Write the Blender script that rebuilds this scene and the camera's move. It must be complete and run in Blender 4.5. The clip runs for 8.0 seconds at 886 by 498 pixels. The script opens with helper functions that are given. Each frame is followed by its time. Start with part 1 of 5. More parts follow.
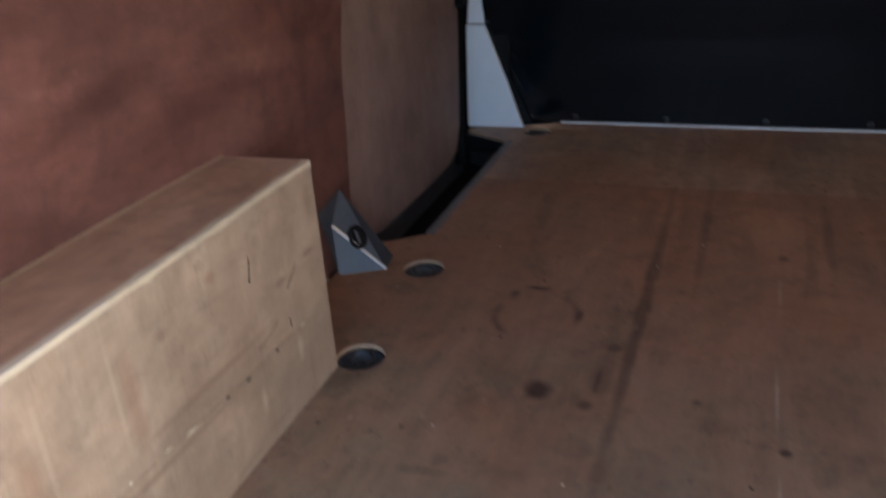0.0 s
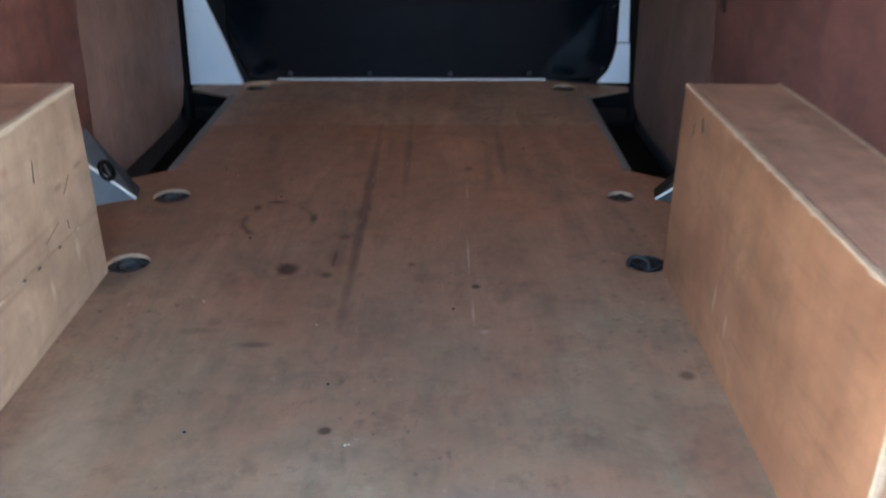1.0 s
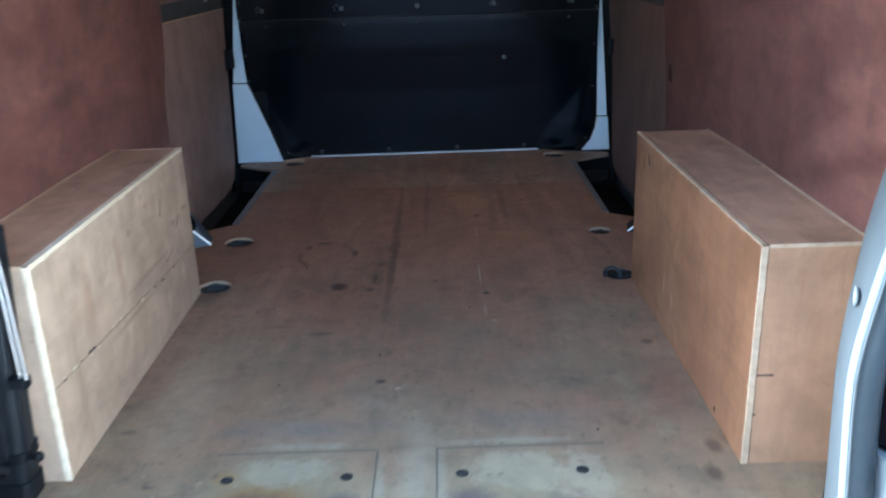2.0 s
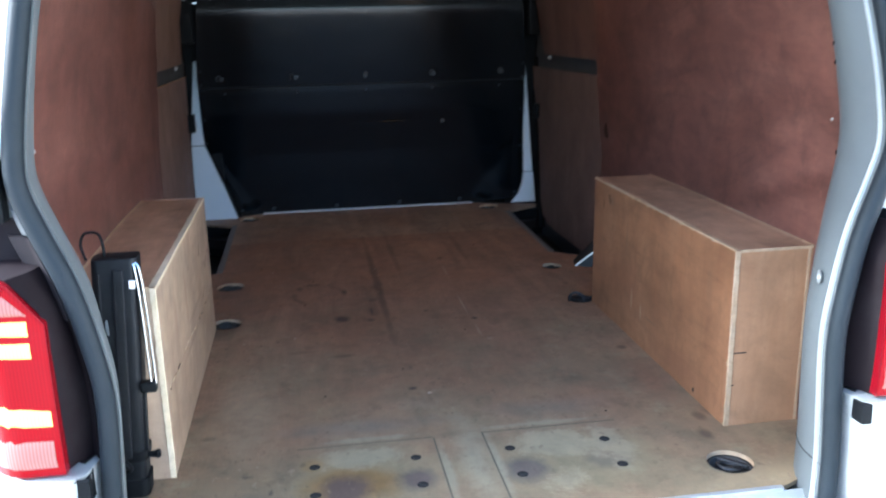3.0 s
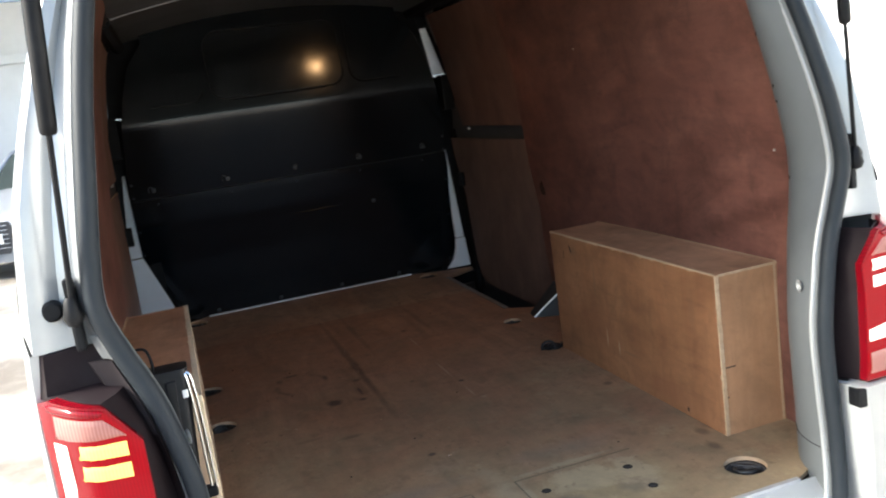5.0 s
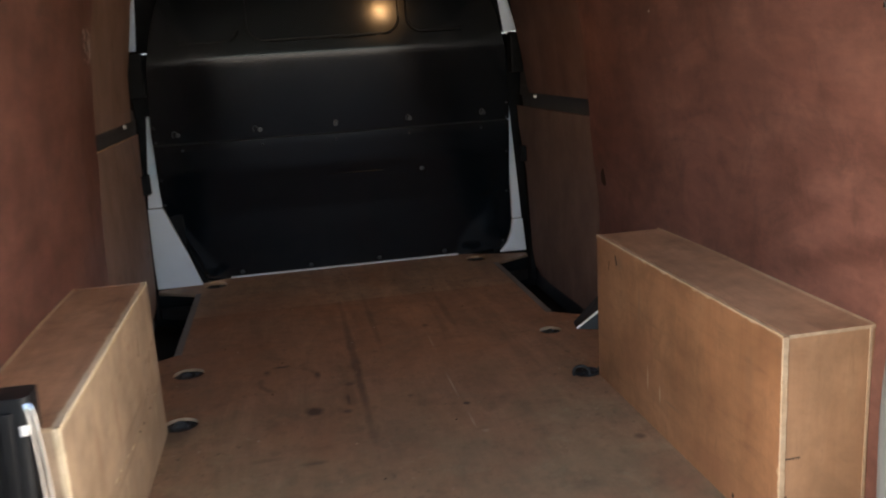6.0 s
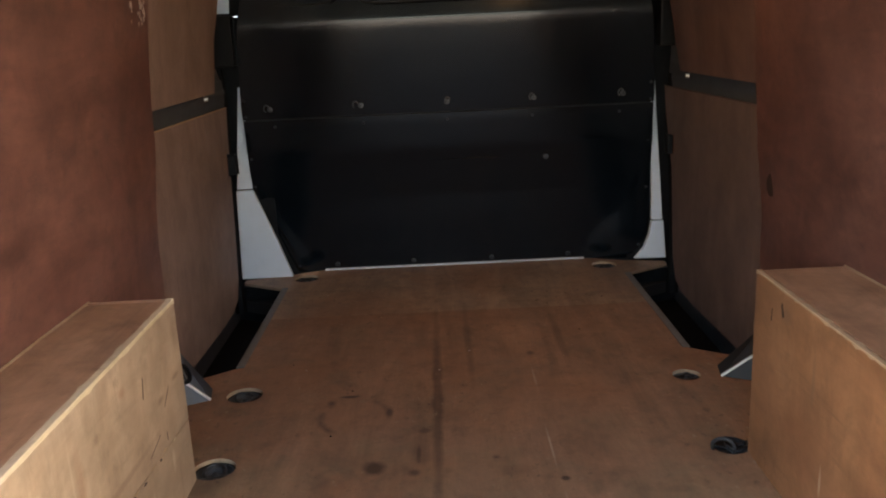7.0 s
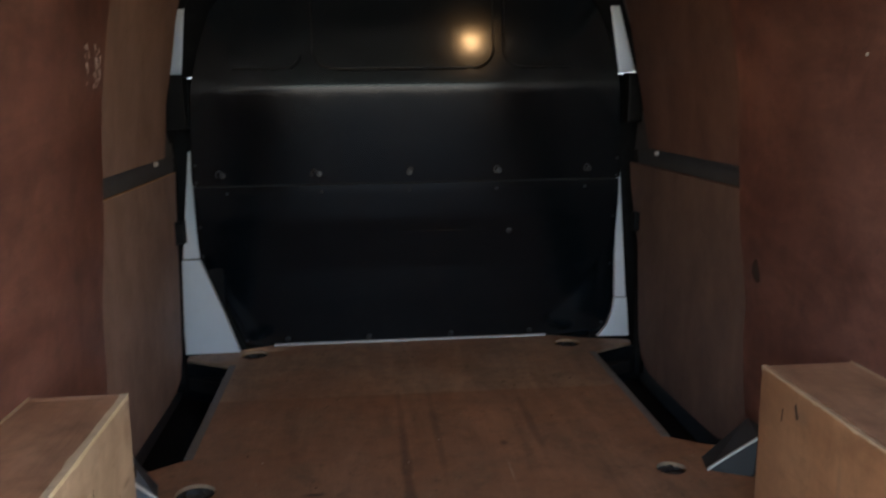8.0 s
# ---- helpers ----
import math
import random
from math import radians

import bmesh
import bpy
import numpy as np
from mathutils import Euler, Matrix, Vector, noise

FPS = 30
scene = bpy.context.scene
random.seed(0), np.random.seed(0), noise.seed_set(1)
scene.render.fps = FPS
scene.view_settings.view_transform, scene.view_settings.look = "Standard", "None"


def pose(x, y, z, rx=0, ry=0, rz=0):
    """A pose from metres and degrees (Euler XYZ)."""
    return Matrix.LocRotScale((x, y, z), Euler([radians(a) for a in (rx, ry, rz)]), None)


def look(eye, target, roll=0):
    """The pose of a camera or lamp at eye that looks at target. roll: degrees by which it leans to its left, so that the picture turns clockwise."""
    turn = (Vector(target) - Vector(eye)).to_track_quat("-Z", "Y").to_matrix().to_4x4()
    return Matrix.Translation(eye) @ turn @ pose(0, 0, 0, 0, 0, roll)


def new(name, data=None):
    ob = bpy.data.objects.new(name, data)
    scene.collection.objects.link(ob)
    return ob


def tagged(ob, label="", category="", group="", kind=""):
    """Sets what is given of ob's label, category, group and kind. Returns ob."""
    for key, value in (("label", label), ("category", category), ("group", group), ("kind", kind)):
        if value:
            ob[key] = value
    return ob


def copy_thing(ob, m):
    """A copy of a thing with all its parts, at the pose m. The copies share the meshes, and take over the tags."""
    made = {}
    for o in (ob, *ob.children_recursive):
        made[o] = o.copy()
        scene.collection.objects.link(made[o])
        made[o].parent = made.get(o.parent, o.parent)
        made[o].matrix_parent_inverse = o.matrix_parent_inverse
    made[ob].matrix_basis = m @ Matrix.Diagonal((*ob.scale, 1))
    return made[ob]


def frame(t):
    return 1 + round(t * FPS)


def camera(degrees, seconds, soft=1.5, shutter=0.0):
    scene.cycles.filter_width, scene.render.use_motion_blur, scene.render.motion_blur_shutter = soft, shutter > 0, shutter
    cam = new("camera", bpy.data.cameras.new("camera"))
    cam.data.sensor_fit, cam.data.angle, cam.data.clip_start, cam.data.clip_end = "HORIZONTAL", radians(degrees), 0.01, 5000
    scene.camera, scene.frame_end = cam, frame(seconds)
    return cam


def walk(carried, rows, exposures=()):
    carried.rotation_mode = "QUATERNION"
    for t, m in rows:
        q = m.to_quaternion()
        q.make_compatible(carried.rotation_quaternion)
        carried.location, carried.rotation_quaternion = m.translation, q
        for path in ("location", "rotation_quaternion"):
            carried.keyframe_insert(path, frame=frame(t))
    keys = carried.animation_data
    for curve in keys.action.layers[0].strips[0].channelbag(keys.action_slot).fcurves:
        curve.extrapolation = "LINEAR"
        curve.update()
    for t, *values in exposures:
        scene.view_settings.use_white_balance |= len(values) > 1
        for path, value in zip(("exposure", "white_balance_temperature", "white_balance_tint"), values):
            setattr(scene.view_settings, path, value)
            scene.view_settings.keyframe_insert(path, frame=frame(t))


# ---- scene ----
cam = camera(55.2, 8.0, 1.9, 0.4)
PATH = [
    (0, (0.1, 0.016, 0.873), (-0.556, 1.714, 0.044), -4.3),
    (0.5, (0.129, -0.109, 0.833), (-0.236, 1.603, -0.135), -2.1),
    (1, (0.124, -0.41, 0.858), (0.125, 1.391, -0.012), 0.1),
    (1.5, (0.118, -0.733, 0.913), (0.15, 1.159, 0.266), -0.7),
    (2, (0.091, -0.979, 0.897), (0.081, 0.906, 0.23), -2.0),
    (2.2, (0.017, -1.095, 0.911), (0.002, 0.789, 0.239), -2.1),
    (3.3, (-0.433, -1.329, 0.922), (0.007, 0.573, 0.486), -2.4),
    (3.5, (-0.536, -1.331, 0.937), (-0.04, 0.566, 0.547), -3.9),
    (3.7, (-0.624, -1.346, 0.955), (-0.089, 0.548, 0.596), -5.4),
    (4, (-0.725, -1.397, 0.984), (-0.103, 0.475, 0.655), -7.0),
    (4.5, (-0.752, -1.419, 0.978), (-0.035, 0.418, 0.642), -8.1),
    (4.7, (-0.694, -1.411, 0.971), (-0.017, 0.438, 0.619), -8.3),
    (5.8, (-0.318, -1.099, 0.948), (0.024, 0.823, 0.515), -4.8),
    (6, (-0.22, -0.963, 0.95), (0.116, 0.955, 0.496), -3.6),
    (6.5, (-0.105, -0.714, 0.95), (0.17, 1.205, 0.457), -3.9),
    (6.8, (-0.05, -0.495, 0.936), (0.003, 1.441, 0.437), -4.4),
    (7, (-0.043, -0.44, 0.94), (-0.044, 1.495, 0.435), -2.7),
    (7.5, (-0.1, -0.343, 0.945), (-0.089, 1.6, 0.472), -1.5),
    (8, (-0.161, -0.286, 0.967), (0.015, 1.671, 0.595), -0.7),
]
EXPOSURE = [
    (0, 3.26, 5700, 8),
    (0.5, 3.5, 5900, 6),
    (1.0, 3.82, 5280, 3),
    (1.5, 3.93, 4900, -1),
    (2.0, 3.52, 4740, -2),
    (2.2, 3.26, 5050, -1),
    (3.3, 3.25, 5250, 4),
    (4.0, 3.12, 5900, 7),
    (4.7, 2.5, 6350, 6),
    (5.8, 3.05, 6750, 8),
    (6.0, 2.93, 7100, 10),
    (6.5, 3.6, 7600, 11),
    (7.0, 3.42, 7450, 10),
    (7.5, 3.3, 6850, 7),
    (8.0, 3.08, 6450, 5),
]
walk(cam, [(t, look(eye, target, roll)) for t, eye, target, roll in PATH], EXPOSURE)

# ---- world, sun and lamps ----
world = bpy.data.worlds.new("sky")
scene.world = world
world.use_nodes = True
wn = world.node_tree
sky = wn.nodes.new("ShaderNodeTexSky")
sky.sky_type, sky.sun_disc = "NISHITA", False
sky.sun_elevation, sky.sun_rotation = radians(38.6), radians(275)
sky.dust_density, sky.ozone_density = 3.0, 1.0
wn.links.new(sky.outputs["Color"], wn.nodes["Background"].inputs["Color"])
wn.nodes["Background"].inputs["Strength"].default_value = 0.15
sun = new("sun", bpy.data.lights.new("sun", "SUN"))
sun.data.energy, sun.data.angle, sun.data.color = 2.5, radians(14), (1.0, 0.97, 0.92)
sun.matrix_world = look((-12, 1.0, 9.6), (0, 0, 0))

bulb = new("load_lamp_bulb", bpy.data.lights.new("load_lamp_bulb", "AREA"))
bulb.data.shape, bulb.data.size = "DISK", 0.06
bulb.data.energy, bulb.data.color = 0.28, (1.0, 0.58, 0.28)
bulb.matrix_world = look((0.325, 1.90, 1.362), (-0.22, 1.88, 0.50))


# ---- materials ----
def material(name):
    m = bpy.data.materials.new(name)
    m.use_nodes = True
    return m, m.node_tree, m.node_tree.nodes["Principled BSDF"]


class Nodes:
    """Short cuts for wiring one material."""

    def __init__(self, name):
        self.m, self.t, self.b = material(name)

    def add(self, kind, **sets):
        n = self.t.nodes.new(kind)
        for k, v in sets.items():
            n.inputs[k].default_value = v
        return n

    def link(self, a, b):
        self.t.links.new(a, b)

    def coords(self, scale=(1, 1, 1)):
        c = self.add("ShaderNodeTexCoord")
        mp = self.add("ShaderNodeMapping", Scale=scale)
        self.link(c.outputs["Object"], mp.inputs["Vector"])
        return mp.outputs["Vector"]

    def noise(self, vec, scale, detail=4.0, rough=0.55, distort=0.0):
        n = self.add("ShaderNodeTexNoise", Scale=scale, Detail=detail, Roughness=rough, Distortion=distort)
        self.link(vec, n.inputs["Vector"])
        return n.outputs["Fac"]

    def ramp(self, fac, stops):
        r = self.add("ShaderNodeValToRGB")
        e = r.color_ramp.elements
        while len(e) < len(stops):
            e.new(0.5)
        for el, (p, c) in zip(e, stops):
            el.position = p
            el.color = (*c, 1) if isinstance(c, tuple) else (c, c, c, 1)
        self.link(fac, r.inputs["Fac"])
        return r.outputs["Color"]

    def mix(self, fac, a, b, mode="MIX"):
        n = self.t.nodes.new("ShaderNodeMix")
        n.data_type, n.blend_type = "RGBA", mode
        for sock, v in ((n.inputs["Factor"], fac), (n.inputs["A"], a), (n.inputs["B"], b)):
            if isinstance(v, bpy.types.NodeSocket):
                self.link(v, sock)
            elif isinstance(v, tuple):
                sock.default_value = (*v, 1)
            else:
                sock.default_value = v
        return [o for o in n.outputs if o.type == "RGBA"][0]

    def math(self, op, a, b=0.0, clamp=False):
        n = self.t.nodes.new("ShaderNodeMath")
        n.operation, n.use_clamp = op, clamp
        for sock, v in zip(n.inputs, (a, b)):
            if isinstance(v, bpy.types.NodeSocket):
                self.link(v, sock)
            else:
                sock.default_value = v
        return n.outputs[0]

    def bump(self, height, strength, distance=0.002):
        n = self.add("ShaderNodeBump", Strength=strength, Distance=distance)
        self.link(height, n.inputs["Height"])
        self.link(n.outputs["Normal"], self.b.inputs["Normal"])

    def base(self, col):
        self.link(col, self.b.inputs["Base Color"])

    def set(self, rough=None, metal=None, spec=None, coat=None, coat_rough=0.1):
        if isinstance(rough, bpy.types.NodeSocket):
            self.link(rough, self.b.inputs["Roughness"])
        elif rough is not None:
            self.b.inputs["Roughness"].default_value = rough
        if metal is not None:
            self.b.inputs["Metallic"].default_value = metal
        if spec is not None:
            self.b.inputs["Specular IOR Level"].default_value = spec
        if coat is not None:
            self.b.inputs["Coat Weight"].default_value = coat
            self.b.inputs["Coat Roughness"].default_value = coat_rough
        return self.m


def spot(n, sep, cx, cy, rx, ry, soft=0.35, wob=None, ragged=1.2):
    """A mask, 1 inside an ellipse on the local x and y, with a worn rim."""
    dx = n.math("DIVIDE", n.math("SUBTRACT", sep[0], cx), rx)
    dy = n.math("DIVIDE", n.math("SUBTRACT", sep[1], cy), ry)
    d = n.math("SQRT", n.math("ADD", n.math("MULTIPLY", dx, dx), n.math("MULTIPLY", dy, dy)))
    if wob is not None:
        d = n.math("ADD", d, n.math("MULTIPLY", n.math("SUBTRACT", wob, 0.5), ragged))
    return n.math("DIVIDE", n.math("SUBTRACT", 1.0, d), soft, clamp=True)


def plywood(name, dark, mid, light, along="z", rough=0.55, blotch=0.5, figure=1.0, draw=0.5, grime=0.2, rub=0.0, cloud=0.0, marks=()):
    """Rotary-cut plywood: long soft grain along one axis, broad blotches, small dark flecks and faint pores."""
    n = Nodes(name)
    st = {"x": (draw, 3.5, 3.5), "y": (3.5, draw, 3.5), "z": (3.5, 3.5, draw)}[along]
    fine = {"x": (5, 60, 60), "y": (60, 5, 60), "z": (60, 60, 5)}[along]
    rnd = n.add("ShaderNodeObjectInfo").outputs["Random"]
    g = n.noise(n.coords(st), 2.4, 7, 0.62, 0.7)
    f = n.noise(n.coords(fine), 2.0, 4, 0.65, 0.5)
    b = n.noise(n.coords(), 3.2, 7, 0.66)
    k = n.noise(n.coords(tuple(4 * c for c in st)), 2.6, 5, 0.7)
    d = n.noise(n.coords(), 17.0, 6, 0.7)
    col = n.ramp(g, ((0.32, dark), (0.5, mid), (0.70, light)))
    col = n.mix(n.math("MULTIPLY", n.ramp(f, ((0.36, 1.0), (0.6, 0.0))), 0.3 * figure), col, tuple(0.6 * c for c in dark))
    col = n.mix(n.math("MULTIPLY", n.ramp(b, ((0.44, 0.0), (0.66, 1.0))), blotch), col, tuple(0.62 * c for c in mid))
    col = n.mix(n.math("MULTIPLY", n.ramp(k, ((0.60, 0.0), (0.70, 1.0))), 0.35), col, tuple(0.5 * c for c in dark))
    col = n.mix(n.math("MULTIPLY", n.ramp(d, ((0.64, 0.0), (0.74, 1.0))), 0.4), col, tuple(0.4 * c for c in dark))
    col = n.mix(n.math("MULTIPLY", n.ramp(d, ((0.26, 1.0), (0.36, 0.0))), 0.25), col, tuple(min(0.8, 1.5 * c) for c in light))
    m = n.noise(n.coords(), 7.5, 6, 0.7, 0.6)
    col = n.mix(n.math("MULTIPLY", n.ramp(m, ((0.48, 0.0), (0.68, 1.0))), grime), col, tuple(0.38 * c for c in dark))
    if rub:
        # long rubs and scrapes left by loads slid along the board
        r = n.noise(n.coords((9, 1.1, 16)), 2.2, 6, 0.68, 0.4)
        low = n.noise(n.coords((2, 1.6, 3.2)), 1.7, 5, 0.6)
        col = n.mix(n.math("MULTIPLY", n.ramp(low, ((0.46, 0.0), (0.66, 1.0))), rub), col, tuple(0.62 * c for c in dark))
        col = n.mix(n.math("MULTIPLY", n.ramp(r, ((0.58, 0.0), (0.70, 1.0))), 0.8 * rub), col, tuple(0.42 * c for c in dark))
        col = n.mix(n.math("MULTIPLY", n.ramp(r, ((0.28, 1.0), (0.36, 0.0))), 0.5 * rub), col, tuple(min(0.8, 1.3 * c) for c in light))
    mott = n.noise(n.coords(), 6.0, 7, 0.7, 0.4)
    col = n.mix(0.7, col, n.ramp(mott, ((0.32, (0.70, 0.70, 0.70)), (0.5, (1.0, 1.0, 1.0)), (0.68, (1.18, 1.16, 1.14)))), "MULTIPLY")
    if cloud:
        # broad uneven staining drawn out along the sheet, with finer streaks in it
        c1 = n.noise(n.coords((2.2, 0.9, 2.2)), 2.6, 6, 0.6, 0.9)
        c2 = n.noise(n.coords((9, 1.6, 9)), 2.4, 6, 0.7, 0.5)
        col = n.mix(cloud, col, n.ramp(c1, ((0.36, (0.58, 0.53, 0.51)), (0.5, (1.0, 1.0, 1.0)), (0.66, (1.32, 1.30, 1.27)))), "MULTIPLY")
        col = n.mix(0.6 * cloud, col, n.ramp(c2, ((0.34, (0.70, 0.66, 0.64)), (0.5, (1.0, 1.0, 1.0)), (0.68, (1.2, 1.2, 1.18)))), "MULTIPLY")
    if marks:
        # stains and streaks of their own shape: place along the board, height, half sizes, strength, colour
        xyz = n.add("ShaderNodeSeparateXYZ")
        n.link(n.coords(), xyz.inputs["Vector"])
        for cy, cz, ry, rz, k, c in marks:
            col = n.mix(n.math("MULTIPLY", spot(n, (xyz.outputs[1], xyz.outputs[2]), cy, cz, ry, rz, 0.7, d), k), col, c)
    col = n.mix(n.math("MULTIPLY", rnd, 0.12), col, tuple(0.7 * c for c in dark))
    n.base(col)
    n.bump(n.math("ADD", n.math("MULTIPLY", f, 0.5), n.math("ADD", g, n.math("MULTIPLY", d, 0.4))), 0.25, 0.001)
    return n.set(n.math("ADD", rough - 0.12, n.math("MULTIPLY", b, 0.26)), 0.0)


def paint(name, col, rough, metal=0.0, coat=0.0, dirt=0.25, bump=0.05, scale=14.0, spec=None):
    """A painted or moulded surface with faint dust and scuffs."""
    n = Nodes(name)
    v = n.coords()
    a = n.noise(v, scale, 6, 0.65)
    b = n.noise(v, scale * 9, 3, 0.6)
    c = n.mix(n.math("MULTIPLY", n.ramp(a, ((0.45, 0.0), (0.75, 1.0))), dirt), col, tuple(0.55 * x + 0.02 for x in col))
    n.base(c)
    n.bump(b, bump, 0.001)
    return n.set(n.math("ADD", rough - 0.05, n.math("MULTIPLY", a, 0.14)), metal, spec, coat)


def glow(name, col, strength, base=(0.3, 0.02, 0.02), spec=0.25):
    n = Nodes(name)
    v = n.coords((1, 1, 1))
    w = n.add("ShaderNodeTexWave", Scale=60.0, Distortion=0.6)
    n.link(v, w.inputs["Vector"])
    n.base(n.mix(w.outputs["Fac"], base, tuple(0.7 * c for c in base)))
    n.b.inputs["Emission Color"].default_value = (*col, 1)
    n.b.inputs["Emission Strength"].default_value = strength
    return n.set(0.12, 0.0, spec)


PALE_RUB, DARK_RUB, RED_RUB = (0.56, 0.44, 0.31), (0.17, 0.10, 0.06), (0.24, 0.10, 0.05)
STAINS_PALE = ((-0.10, 0.30, 0.006, 0.12, 0.3, PALE_RUB), (-0.075, 0.28, 0.022, 0.10, 0.4, RED_RUB), (-0.22, 0.31, 0.006, 0.10, 0.25, PALE_RUB), (-0.25, 0.28, 0.02, 0.10, 0.35, RED_RUB),
               (0.30, 0.26, 0.03, 0.010, 0.6, DARK_RUB), (0.40, 0.27, 0.03, 0.008, 0.6, DARK_RUB), (0.12, 0.355, 0.02, 0.012, 0.5, RED_RUB), (0.0, 0.33, 0.02, 0.012, 0.5, DARK_RUB),
               (0.10, 0.205, 0.20, 0.010, 0.55, DARK_RUB), (-0.02, 0.150, 0.22, 0.008, 0.45, DARK_RUB), (0.33, 0.115, 0.012, 0.03, 0.5, PALE_RUB), (0.20, 0.09, 0.01, 0.03, 0.5, PALE_RUB),
               (-0.34, 0.15, 0.02, 0.13, 0.35, DARK_RUB), (0.42, 0.36, 0.02, 0.03, 0.4, DARK_RUB))
STAINS_RED = ((0.30, 0.372, 0.03, 0.02, 0.6, DARK_RUB), (0.20, 0.15, 0.20, 0.10, 0.4, RED_RUB), (0.10, 0.24, 0.012, 0.10, 0.5, RED_RUB), (0.17, 0.30, 0.010, 0.07, 0.5, DARK_RUB),
              (-0.05, 0.17, 0.012, 0.14, 0.45, RED_RUB), (-0.02, 0.10, 0.05, 0.006, 0.6, DARK_RUB), (0.12, 0.12, 0.006, 0.04, 0.6, PALE_RUB), (0.05, 0.10, 0.005, 0.03, 0.6, PALE_RUB),
              (-0.20, 0.05, 0.18, 0.05, 0.4, RED_RUB), (-0.35, 0.30, 0.02, 0.08, 0.3, DARK_RUB), (0.38, 0.20, 0.05, 0.12, 0.35, RED_RUB))
M_WALL = plywood("red_brown_ply", (0.12, 0.049, 0.037), (0.167, 0.071, 0.053), (0.218, 0.10, 0.074), "y", 0.42, 0.75, 0.35, 1.2, 0.5, 0.0, 0.55)
# one door ply in three tones: lighter left and dimmer upper right paint the light
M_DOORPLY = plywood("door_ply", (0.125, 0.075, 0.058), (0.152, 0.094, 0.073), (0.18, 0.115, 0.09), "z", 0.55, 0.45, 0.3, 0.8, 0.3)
M_UPPERPLY = plywood("dim_upper_door_ply", (0.108, 0.055, 0.041), (0.137, 0.073, 0.056), (0.165, 0.093, 0.073), "z", 0.5, 0.45, 0.3, 0.8, 0.3)
M_LINLEFT = plywood("lit_door_ply", (0.205, 0.130, 0.102), (0.252, 0.163, 0.130), (0.298, 0.198, 0.16), "z", 0.5, 0.4, 0.3, 0.8, 0.3)
# tan and orange boards; right ones darkened, tops lightened to paint in the light
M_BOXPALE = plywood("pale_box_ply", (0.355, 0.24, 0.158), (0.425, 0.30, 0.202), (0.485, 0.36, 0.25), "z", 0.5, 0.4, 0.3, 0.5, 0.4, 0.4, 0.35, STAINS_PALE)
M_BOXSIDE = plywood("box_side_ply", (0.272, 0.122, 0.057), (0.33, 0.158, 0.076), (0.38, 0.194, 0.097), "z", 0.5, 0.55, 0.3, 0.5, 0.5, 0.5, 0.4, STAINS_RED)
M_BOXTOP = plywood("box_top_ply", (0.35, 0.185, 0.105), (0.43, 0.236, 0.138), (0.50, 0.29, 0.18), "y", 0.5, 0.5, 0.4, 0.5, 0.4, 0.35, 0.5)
M_EDGE = plywood("raw_ply_edge", (0.37, 0.24, 0.135), (0.45, 0.31, 0.19), (0.53, 0.385, 0.25), "y", 0.7, 0.2)


M_RAWEDGE = plywood("torn_pale_edge", (0.56, 0.44, 0.28), (0.66, 0.54, 0.37), (0.74, 0.62, 0.46), "y", 0.75, 0.3)


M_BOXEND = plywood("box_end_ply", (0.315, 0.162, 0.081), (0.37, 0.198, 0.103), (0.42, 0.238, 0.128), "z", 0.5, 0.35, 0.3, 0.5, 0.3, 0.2)


